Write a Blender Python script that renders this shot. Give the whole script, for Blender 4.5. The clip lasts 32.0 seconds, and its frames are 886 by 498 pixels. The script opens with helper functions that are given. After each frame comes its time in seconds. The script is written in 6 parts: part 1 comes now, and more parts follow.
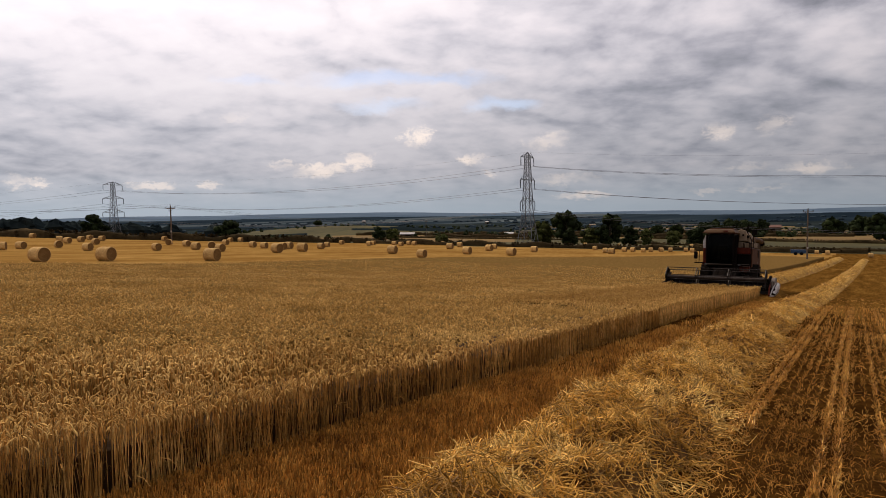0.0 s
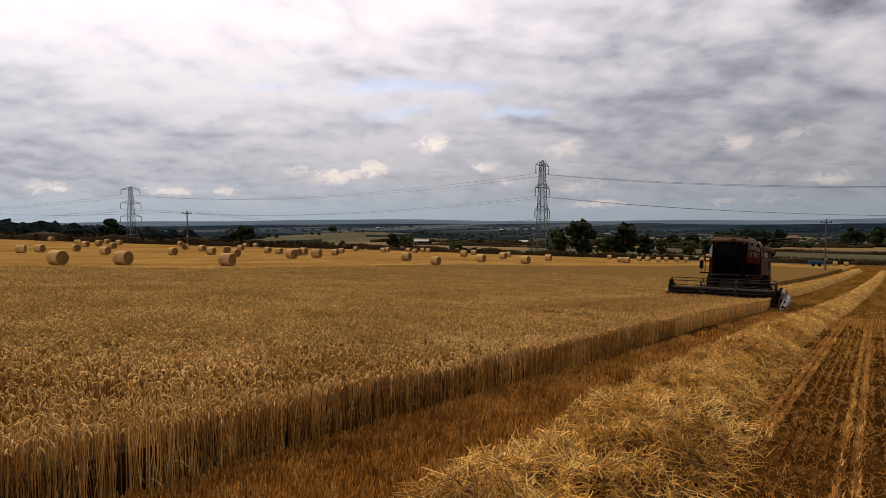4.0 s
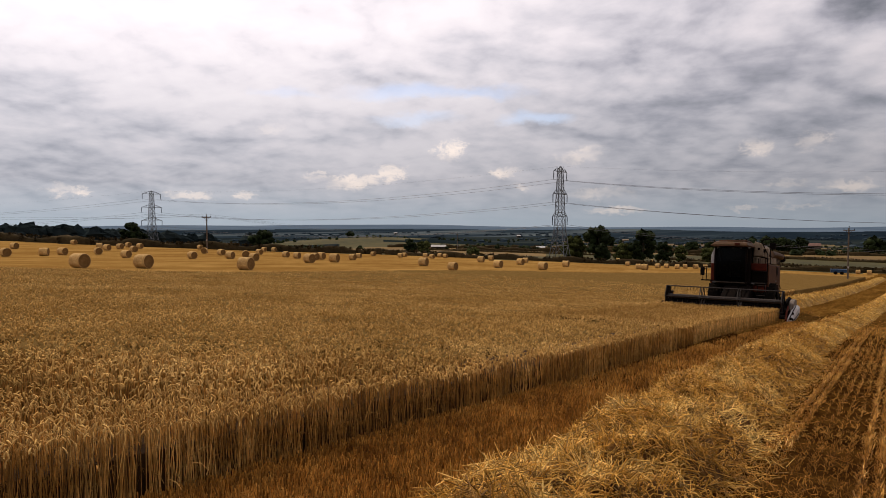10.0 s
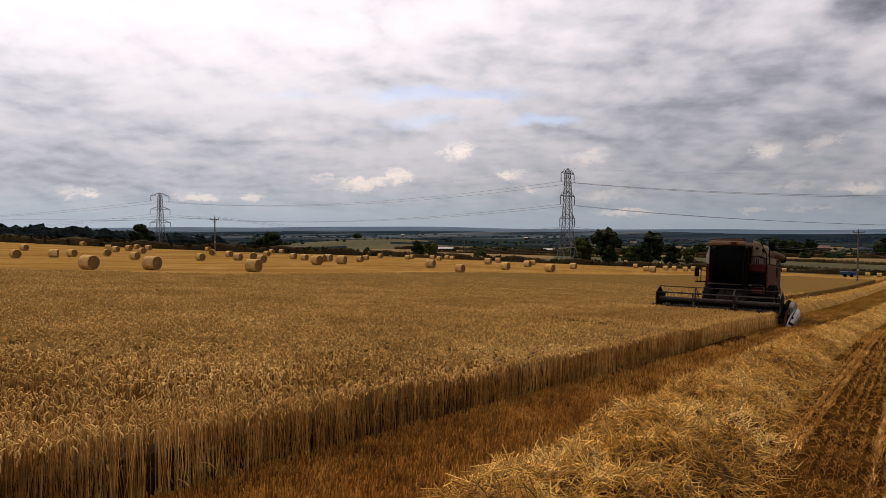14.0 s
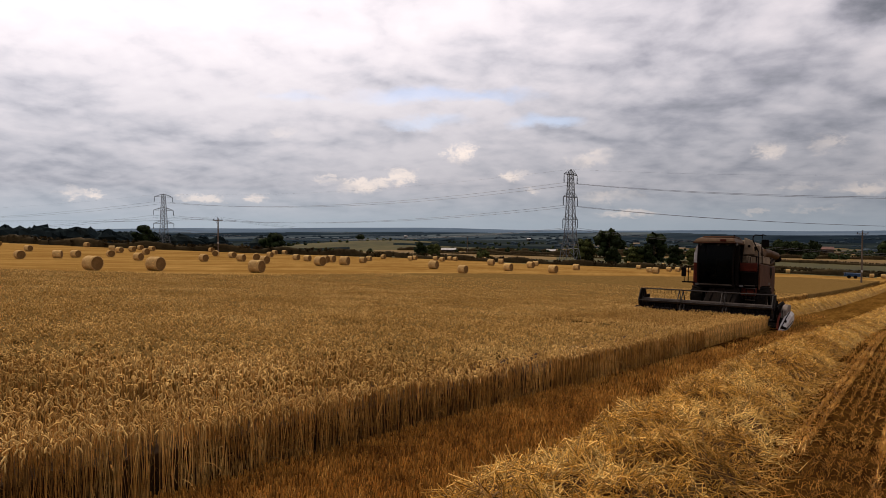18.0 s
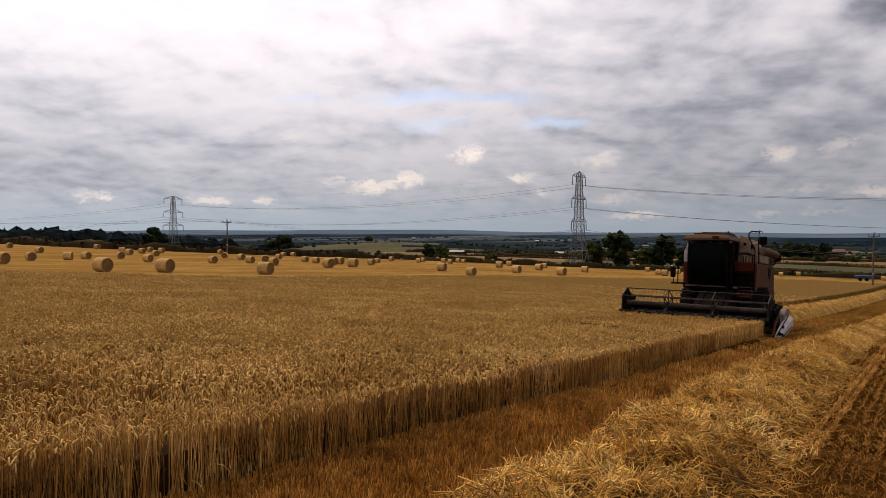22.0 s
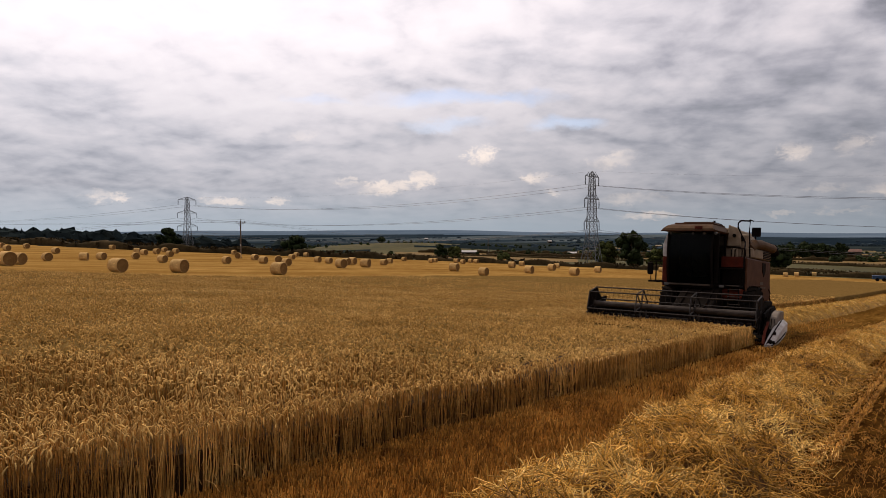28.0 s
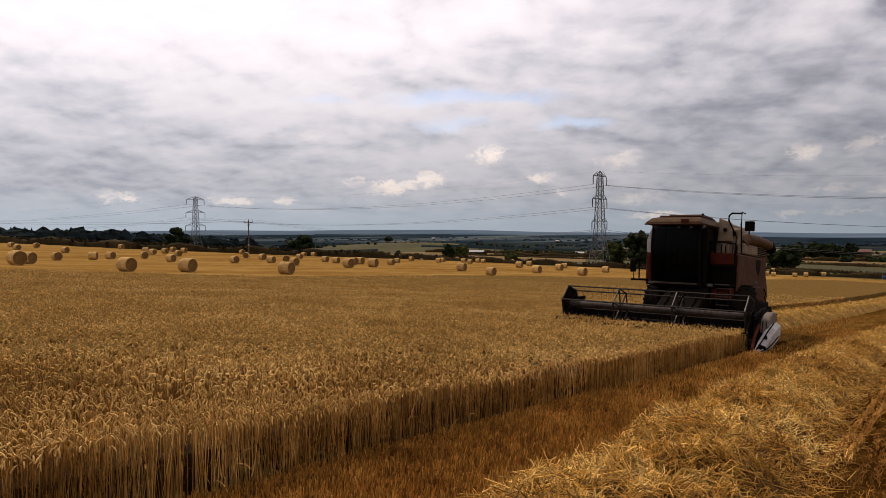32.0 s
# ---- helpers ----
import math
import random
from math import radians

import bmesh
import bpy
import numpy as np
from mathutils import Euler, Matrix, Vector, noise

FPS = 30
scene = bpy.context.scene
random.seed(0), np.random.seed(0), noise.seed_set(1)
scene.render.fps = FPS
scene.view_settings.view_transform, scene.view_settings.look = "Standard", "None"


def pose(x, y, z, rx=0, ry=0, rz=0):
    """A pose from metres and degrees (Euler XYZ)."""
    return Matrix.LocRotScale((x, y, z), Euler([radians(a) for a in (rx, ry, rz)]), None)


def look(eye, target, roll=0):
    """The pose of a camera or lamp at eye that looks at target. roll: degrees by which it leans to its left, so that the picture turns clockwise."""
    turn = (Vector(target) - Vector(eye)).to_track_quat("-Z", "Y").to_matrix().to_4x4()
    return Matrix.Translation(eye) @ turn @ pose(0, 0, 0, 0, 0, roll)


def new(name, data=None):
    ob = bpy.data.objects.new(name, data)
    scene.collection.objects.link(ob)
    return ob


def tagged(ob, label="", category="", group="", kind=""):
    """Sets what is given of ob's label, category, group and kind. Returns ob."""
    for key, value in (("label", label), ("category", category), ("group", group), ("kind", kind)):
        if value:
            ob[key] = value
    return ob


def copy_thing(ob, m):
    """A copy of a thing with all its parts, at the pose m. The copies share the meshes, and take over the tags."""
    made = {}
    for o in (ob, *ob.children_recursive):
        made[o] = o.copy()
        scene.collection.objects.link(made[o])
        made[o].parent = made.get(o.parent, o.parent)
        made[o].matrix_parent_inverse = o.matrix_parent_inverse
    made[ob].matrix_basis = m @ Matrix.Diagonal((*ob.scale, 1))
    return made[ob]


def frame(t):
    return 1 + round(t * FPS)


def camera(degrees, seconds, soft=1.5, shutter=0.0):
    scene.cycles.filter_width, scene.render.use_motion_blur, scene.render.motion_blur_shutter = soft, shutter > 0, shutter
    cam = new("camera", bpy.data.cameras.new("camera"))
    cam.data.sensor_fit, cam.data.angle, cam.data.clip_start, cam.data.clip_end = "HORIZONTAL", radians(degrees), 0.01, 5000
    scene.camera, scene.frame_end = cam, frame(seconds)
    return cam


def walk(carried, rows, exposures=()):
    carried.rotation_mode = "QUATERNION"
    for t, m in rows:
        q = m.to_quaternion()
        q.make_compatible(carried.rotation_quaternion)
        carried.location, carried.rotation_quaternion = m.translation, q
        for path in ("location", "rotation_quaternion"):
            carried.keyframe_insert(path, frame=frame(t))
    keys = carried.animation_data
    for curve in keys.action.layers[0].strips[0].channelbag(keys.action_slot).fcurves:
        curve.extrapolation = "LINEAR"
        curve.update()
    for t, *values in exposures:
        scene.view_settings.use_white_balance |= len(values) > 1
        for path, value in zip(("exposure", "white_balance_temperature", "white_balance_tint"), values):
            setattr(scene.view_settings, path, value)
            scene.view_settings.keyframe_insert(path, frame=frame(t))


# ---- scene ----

# ---------------------------------------------------------------- camera
PATH = (
    (0, 0.004, 0.018, 1.662, 30.969, -3.340, -0.740),
    (0.5, -0.002, 0.020, 1.661, 31.097, -3.281, -0.687),
    (1, -0.004, 0.025, 1.659, 31.236, -3.201, -0.608),
    (1.5, -0.003, 0.026, 1.661, 31.403, -3.116, -0.547),
    (2, -0.016, 0.041, 1.651, 31.559, -3.018, -0.465),
    (2.5, -0.006, 0.027, 1.654, 31.722, -2.934, -0.365),
    (3, -0.003, 0.027, 1.655, 31.878, -2.855, -0.313),
    (3.5, -0.008, 0.024, 1.652, 32.001, -2.778, -0.262),
    (5.5, -0.010, 0.024, 1.653, 32.493, -2.604, -0.200),
    (6, -0.001, 0.017, 1.653, 32.608, -2.598, -0.212),
    (7, -0.006, 0.016, 1.657, 32.863, -2.569, -0.200),
    (8, -0.003, 0.009, 1.654, 33.087, -2.475, -0.094),
    (9, 0.001, 0.006, 1.657, 33.335, -2.385, -0.011),
    (10, -0.002, 0.008, 1.654, 33.544, -2.259, 0.081),
    (11, -0.002, 0.007, 1.654, 33.737, -2.231, 0.119),
    (12, -0.008, 0.006, 1.648, 33.840, -2.225, 0.130),
    (13, 0.001, -0.001, 1.651, 34.000, -2.158, 0.120),
    (14, 0.001, -0.004, 1.650, 34.138, -2.091, 0.117),
    (14.5, 0.003, -0.010, 1.655, 34.212, -2.082, 0.127),
    (16.5, 0.002, -0.013, 1.660, 34.392, -2.012, 0.132),
    (17, -0.003, -0.009, 1.656, 34.393, -1.996, 0.153),
    (18, 0.000, -0.010, 1.648, 34.379, -2.004, 0.142),
    (18.5, -0.001, -0.008, 1.647, 34.448, -1.959, 0.148),
    (19, 0.005, -0.016, 1.650, 34.538, -1.942, 0.107),
    (20, -0.009, -0.003, 1.640, 34.698, -1.870, 0.131),
    (21, -0.007, -0.004, 1.646, 34.888, -1.863, 0.128),
    (22, -0.015, -0.003, 1.642, 35.058, -1.834, 0.163),
    (23, -0.022, 0.005, 1.641, 35.232, -1.846, 0.110),
    (24, -0.029, 0.004, 1.637, 35.323, -1.870, 0.099),
    (25, -0.036, 0.011, 1.637, 35.520, -1.871, 0.089),
    (25.5, -0.042, 0.013, 1.635, 35.600, -1.848, 0.086),
    (27.5, -0.056, 0.022, 1.631, 35.987, -1.809, 0.085),
    (28, -0.058, 0.019, 1.632, 36.081, -1.810, 0.075),
    (29, -0.072, 0.029, 1.629, 36.274, -1.816, 0.079),
    (30, -0.075, 0.030, 1.628, 36.425, -1.855, 0.045),
    (31, -0.078, 0.031, 1.634, 36.612, -1.883, 0.015),
    (32, -0.097, 0.042, 1.623, 36.688, -1.830, 0.112),
)
cam = camera(65.4, 32.0, soft=.7)
walk(cam, [(t, pose(x, y, z, 90 + p, 0, a) @ pose(0, 0, 0, 0, 0, r)) for t, x, y, z, a, p, r in PATH], exposures=((0, 0.0, 6880, 15), (32, 0.0, 6880, 15)))

# ---------------------------------------------------------------- lie of the land
# x runs across the drill rows, y along them (downhill); z = 0 at the foot of the camera
KNOT_Y = (-400, -60, 0, 10, 20, 35, 60, 90, 120, 150, 200, 300, 520, 1000, 1800, 3000, 4200, 4900)
KNOT_Z = (-1, 2.5, 0, -.80, -1.62, -2.85, -4.55, -6.3, -7.9, -9.3, -11.6, -14.6, -20, -28, -35, -36, -32, -27)
R_FAR = (0, 200, 300, 520, 1000, 1800, 3000, 4200, 4900)
Z_FAR = (-3, -9, -12.5, -19, -27, -34, -36, -33, -30)


def sstep(a, b, v):
    u = np.clip((v - a) / (b - a), 0, 1)
    return u * u * (3 - 2 * u)


def gz(x, y):
    """Height of the ground."""
    x, y = np.asarray(x, float), np.asarray(y, float)
    near = np.interp(y, KNOT_Y, KNOT_Z)
    near = near + (.003 + .013 * sstep(20, 90, y)) * np.clip(-x - 15, 0, 190) * np.clip((450 - y) / 150, 0, 1)
    r = np.hypot(x, y)
    w = sstep(230, 480, r)
    roll = 2.2 * np.sin(x / 170 + 1.3) * np.sin(y / 230 + .4) * sstep(300, 700, r)
    hump = 9 * np.exp(-((x + 430) / 110) ** 2 - ((y - 520) / 120) ** 2)
    ridge = 16 * sstep(4100, 4800, r) * (np.sin(np.arctan2(x, y) * 7 + .6) * .45 + np.sin(np.arctan2(x, y) * 17) * .2 + .25)
    return near * (1 - w) + np.interp(r, R_FAR, Z_FAR) * w + roll + hump + ridge


def g1(x, y):
    return float(gz(x, y))


def bend(y):
    """The rows swing gently to +x far down the field."""
    return np.clip(np.asarray(y, float) - 30, 0, 200) * .026


CUT_X = -9.25                        # standing edge behind the combine


def edge_x(y):
    """Standing edge before the combine."""
    return np.interp(y, (0, 9, 12, 16, 22, 30), (-4.03, -4.03, -4.17, -4.28, -4.47, -4.52))



KNIFE = ((0, 39.9), (3, 38.2), (6, 36.4), (9, 34.6), (12, 32.8), (17, 29.5), (22, 25.7), (28, 21.3), (32, 18.95))


def knife_at(t):
    ts, ys = zip(*KNIFE)
    return float(np.interp(t, ts, ys))


def time_of(y):
    ts, ys = zip(*KNIFE)
    return float(np.interp(-y, [-v for v in ys], ts))


# ---------------------------------------------------------------- world and sun
SUN_AZ, SUN_EL = radians(-74), radians(50)      # azimuth from +y towards +x
world = bpy.data.worlds.new("sky")
scene.world = world
world.use_nodes = True
wn, wl = world.node_tree.nodes, world.node_tree.links
wn.clear()


def wnode(kind, **kw):
    n = wn.new(kind)
    for k, v in kw.items():
        n.inputs[k].default_value = v
    return n


def wmath(op, a, b=None, clamp=False):
    n = wn.new("ShaderNodeMath")
    n.operation, n.use_clamp = op, clamp
    for i, v in enumerate((a, b)):
        if v is None:
            continue
        if isinstance(v, (int, float)):
            n.inputs[i].default_value = v
        else:
            wl.new(v, n.inputs[i])
    return n.outputs[0]


sky = wn.new("ShaderNodeTexSky")
sky.sky_type, sky.sun_disc, sky.sun_elevation, sky.sun_rotation = "NISHITA", False, SUN_EL, SUN_AZ
tc = wn.new("ShaderNodeTexCoord")
sep = wn.new("ShaderNodeSeparateXYZ")
wl.new(tc.outputs["Generated"], sep.inputs[0])
# a broken cloud deck seen in perspective, with single banks, heads and gaps where they hang
el = wmath("MAXIMUM", sep.outputs[2], 0.0)
low = wn.new("ShaderNodeMapRange")
low.inputs["From Min"].default_value, low.inputs["From Max"].default_value = 0.0, .30
low.interpolation_type = "SMOOTHSTEP"
wl.new(el, low.inputs["Value"])
high = low.outputs[0]


def wvec(op, a, b=None, scale=None):
    n = wn.new("ShaderNodeVectorMath")
    n.operation = op
    for i, v in enumerate((a, b)):
        if v is None:
            continue
        if isinstance(v, tuple):
            n.inputs[i].default_value = v
        else:
            wl.new(v, n.inputs[i])
    if scale is not None:
        n.inputs["Scale"].default_value = scale
    return n.outputs["Value"] if op in ("LENGTH", "DOT_PRODUCT") else n.outputs["Vector"]


def wxyz(x, y, z=0.0):
    n = wn.new("ShaderNodeCombineXYZ")
    for i, v in enumerate((x, y, z)):
        if isinstance(v, (int, float)):
            n.inputs[i].default_value = v
        else:
            wl.new(v, n.inputs[i])
    return n.outputs[0]


def wcloud(vector, scale, detail, rough, distort, colour=False):
    n = wnode("ShaderNodeTexNoise", Scale=scale, Detail=detail, Roughness=rough, Distortion=distort)
    wl.new(vector, n.inputs["Vector"])
    return n.outputs["Color" if colour else "Fac"]


rise = wmath("ADD", el, .24)
deck = wxyz(wmath("DIVIDE", sep.outputs[0], rise), wmath("DIVIDE", sep.outputs[1], rise))
sunward = (math.sin(SUN_AZ) * .06, math.cos(SUN_AZ) * .06, 0)
thick = wcloud(deck, 3.6, 9, .53, .15)
thick2 = wcloud(wvec("ADD", deck, sunward), 3.6, 9, .53, .15)
broad = wcloud(wvec("ADD", deck, (4.3, 1.7, 0)), 1.0, 3, .5, .2)
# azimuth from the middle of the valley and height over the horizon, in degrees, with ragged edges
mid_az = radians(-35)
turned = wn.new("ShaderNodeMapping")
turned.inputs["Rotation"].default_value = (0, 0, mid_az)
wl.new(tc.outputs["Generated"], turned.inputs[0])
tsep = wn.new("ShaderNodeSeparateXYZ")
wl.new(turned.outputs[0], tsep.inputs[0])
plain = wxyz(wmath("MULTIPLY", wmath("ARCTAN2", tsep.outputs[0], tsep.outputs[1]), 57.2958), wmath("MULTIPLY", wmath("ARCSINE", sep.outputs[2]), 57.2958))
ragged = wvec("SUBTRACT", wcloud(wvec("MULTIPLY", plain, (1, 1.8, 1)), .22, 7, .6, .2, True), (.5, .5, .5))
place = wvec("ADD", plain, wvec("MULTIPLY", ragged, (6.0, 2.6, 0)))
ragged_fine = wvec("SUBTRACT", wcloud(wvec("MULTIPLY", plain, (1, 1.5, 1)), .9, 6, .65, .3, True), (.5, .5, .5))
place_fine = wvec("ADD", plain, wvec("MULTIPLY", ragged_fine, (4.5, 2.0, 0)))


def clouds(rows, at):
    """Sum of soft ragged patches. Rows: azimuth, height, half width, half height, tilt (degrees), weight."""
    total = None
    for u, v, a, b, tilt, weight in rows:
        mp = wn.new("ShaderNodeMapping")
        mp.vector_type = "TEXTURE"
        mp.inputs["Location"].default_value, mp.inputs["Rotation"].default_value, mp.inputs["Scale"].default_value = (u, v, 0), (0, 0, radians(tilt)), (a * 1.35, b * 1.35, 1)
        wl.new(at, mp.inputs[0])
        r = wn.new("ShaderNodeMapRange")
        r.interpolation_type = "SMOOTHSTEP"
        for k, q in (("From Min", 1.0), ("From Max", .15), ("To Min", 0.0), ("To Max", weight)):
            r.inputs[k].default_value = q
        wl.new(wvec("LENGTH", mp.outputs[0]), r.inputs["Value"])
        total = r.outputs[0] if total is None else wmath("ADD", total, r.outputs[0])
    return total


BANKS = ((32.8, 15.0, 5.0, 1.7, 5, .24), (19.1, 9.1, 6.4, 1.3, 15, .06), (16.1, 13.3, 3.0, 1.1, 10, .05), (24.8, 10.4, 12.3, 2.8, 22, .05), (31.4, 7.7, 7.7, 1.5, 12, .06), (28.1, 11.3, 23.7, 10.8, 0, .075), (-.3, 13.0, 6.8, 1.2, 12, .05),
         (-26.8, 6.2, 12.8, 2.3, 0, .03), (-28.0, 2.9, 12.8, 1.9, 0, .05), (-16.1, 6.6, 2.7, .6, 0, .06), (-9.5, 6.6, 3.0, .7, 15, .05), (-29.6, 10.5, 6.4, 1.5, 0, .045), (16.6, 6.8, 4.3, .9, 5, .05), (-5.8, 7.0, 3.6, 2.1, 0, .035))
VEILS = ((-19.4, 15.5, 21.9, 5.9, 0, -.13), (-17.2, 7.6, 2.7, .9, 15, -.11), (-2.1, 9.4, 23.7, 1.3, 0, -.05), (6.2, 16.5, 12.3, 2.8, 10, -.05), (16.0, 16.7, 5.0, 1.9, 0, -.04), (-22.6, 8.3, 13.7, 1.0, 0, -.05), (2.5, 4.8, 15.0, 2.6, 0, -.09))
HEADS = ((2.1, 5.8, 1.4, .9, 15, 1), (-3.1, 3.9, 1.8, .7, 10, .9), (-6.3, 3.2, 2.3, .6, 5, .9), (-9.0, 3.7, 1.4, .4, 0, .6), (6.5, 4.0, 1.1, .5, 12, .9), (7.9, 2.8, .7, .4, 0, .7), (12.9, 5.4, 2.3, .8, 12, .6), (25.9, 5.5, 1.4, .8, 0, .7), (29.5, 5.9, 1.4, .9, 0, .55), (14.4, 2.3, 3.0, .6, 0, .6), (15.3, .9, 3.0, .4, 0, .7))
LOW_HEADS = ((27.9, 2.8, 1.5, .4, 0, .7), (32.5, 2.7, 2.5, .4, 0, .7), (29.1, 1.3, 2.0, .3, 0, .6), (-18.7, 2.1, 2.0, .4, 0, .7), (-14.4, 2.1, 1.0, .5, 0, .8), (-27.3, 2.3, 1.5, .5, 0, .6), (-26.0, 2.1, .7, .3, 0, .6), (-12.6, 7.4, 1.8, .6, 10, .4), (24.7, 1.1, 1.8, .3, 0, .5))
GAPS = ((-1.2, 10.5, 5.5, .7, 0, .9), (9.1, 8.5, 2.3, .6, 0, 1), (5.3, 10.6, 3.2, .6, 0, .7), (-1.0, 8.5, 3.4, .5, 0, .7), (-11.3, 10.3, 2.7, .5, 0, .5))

dens = wmath("ADD", .488, wmath("MULTIPLY", wmath("SUBTRACT", thick, .52), .20))
dens = wmath("ADD", dens, wmath("MULTIPLY", wmath("SUBTRACT", broad, .5), .12))
dens = wmath("ADD", dens, wmath("MULTIPLY", wmath("SUBTRACT", thick2, thick), .50))
# heaped tops: rounded billows with darker creases between them
rise2 = wmath("ADD", el, .36)
deck2 = wxyz(wmath("DIVIDE", sep.outputs[0], rise2), wmath("DIVIDE", sep.outputs[1], rise2))
soft_deck = wvec("ADD", deck2, wvec("SCALE", wvec("SUBTRACT", wcloud(deck2, 5.0, 4, .5, 0.0, True), (.5, .5, .5)), scale=.14))
for size, share in ((4.2, .22), (9.4, .12), (20.0, .045)):
    puff = wmath("ABSOLUTE", wmath("SUBTRACT", wcloud(wvec("ADD", soft_deck, (size, -size, 0)), size, 0, .5, 0.0), .5))
    dens = wmath("SUBTRACT", dens, wmath("MULTIPLY", wmath("SUBTRACT", puff, .11), share))
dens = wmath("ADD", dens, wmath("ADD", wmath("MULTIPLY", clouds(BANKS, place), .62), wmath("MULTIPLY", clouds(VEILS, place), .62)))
dens = wmath("ADD", dens, wmath("MULTIPLY", wmath("SUBTRACT", 1.0, high), .03))
tone = wn.new("ShaderNodeValToRGB")
cr = tone.color_ramp
cr.elements[0].position, cr.elements[0].color = .37, (.885, .868, .92, 1)
cr.elements[1].position, cr.elements[1].color = .74, (.17, .19, .23, 1)
for at, shade in ((.45, (.81, .795, .855, 1)), (.535, (.64, .645, .715, 1)), (.62, (.425, .437, .51, 1))):
    cr.elements.new(at).color = shade
wl.new(dens, tone.inputs[0])
# the cloud is thinner, and so brighter, towards the sun
sunv = (math.sin(SUN_AZ) * math.cos(SUN_EL), math.cos(SUN_AZ) * math.cos(SUN_EL), math.sin(SUN_EL))
dot = wn.new("ShaderNodeVectorMath")
dot.operation = "DOT_PRODUCT"
wl.new(tc.outputs["Generated"], dot.inputs[0])
dot.inputs[1].default_value = sunv
glow = wmath("ADD", wmath("MULTIPLY", wmath("MULTIPLY", wmath("POWER", wmath("MAXIMUM", dot.outputs["Value"], 0.0), 1.5), .62), wmath("ADD", wmath("MULTIPLY", high, .16), .86)), wmath("ADD", wmath("MULTIPLY", high, .34), .44))
lit = wn.new("ShaderNodeVectorMath")
lit.operation = "SCALE"
wl.new(glow, lit.inputs["Scale"])
# sunlit cumulus heads near the horizon
heads = wn.new("ShaderNodeMapRange")
heads.interpolation_type = "SMOOTHSTEP"
heads.inputs["From Min"].default_value, heads.inputs["From Max"].default_value = .05, 1.15
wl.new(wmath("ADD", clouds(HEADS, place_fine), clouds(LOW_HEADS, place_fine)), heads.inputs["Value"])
hm = wn.new("ShaderNodeMix")
hm.data_type = "RGBA"
bright = wn.new("ShaderNodeMapRange")
bright.inputs["From Min"].default_value, bright.inputs["From Max"].default_value = .60, .44
wl.new(thick, bright.inputs["Value"])
wl.new(wmath("MULTIPLY", heads.outputs[0], wmath("ADD", wmath("MULTIPLY", bright.outputs[0], .58), .34)), hm.inputs["Factor"])
hm.inputs["B"].default_value = (1.30, 1.19, 1.10, 1)
# rain-blue murk just above the horizon
murk = wn.new("ShaderNodeMapRange")
murk.inputs["From Min"].default_value, murk.inputs["From Max"].default_value = .055, .0
wl.new(el, murk.inputs["Value"])
mm = wn.new("ShaderNodeMix")
mm.data_type = "RGBA"
wl.new(wmath("ADD", wmath("MULTIPLY", murk.outputs[0], .62), wmath("MULTIPLY", wmath("SUBTRACT", 1.0, high), .30)), mm.inputs["Factor"])
wl.new(tone.outputs[0], mm.inputs["A"])
wl.new(mm.outputs["Result"], hm.inputs["A"])
wl.new(hm.outputs["Result"], lit.inputs[0])
mm.inputs["B"].default_value = (.55, .68, .80, 1)
# clear sky in the gaps
blue = wn.new("ShaderNodeVectorMath")
blue.operation = "MULTIPLY"
blue.inputs[1].default_value = (.138, .134, .146)
wl.new(sky.outputs[0], blue.inputs[0])
mix = wn.new("ShaderNodeMix")
mix.data_type = "RGBA"
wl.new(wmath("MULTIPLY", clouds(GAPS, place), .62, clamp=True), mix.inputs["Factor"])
wl.new(lit.outputs[0], mix.inputs["A"])
wl.new(blue.outputs[0], mix.inputs["B"])
bg = wnode("ShaderNodeBackground", Strength=1.0)
wl.new(mix.outputs["Result"], bg.inputs["Color"])
wo = wn.new("ShaderNodeOutputWorld")
wl.new(bg.outputs[0], wo.inputs["Surface"])

sun = new("sun", bpy.data.lights.new("sun", "SUN"))
sun.data.energy, sun.data.angle, sun.data.color = 2.2, radians(5), (1.0, .88, .68)
sun.matrix_world = look((0, 0, 60), (-sunv[0], -sunv[1], 60 - sunv[2]))


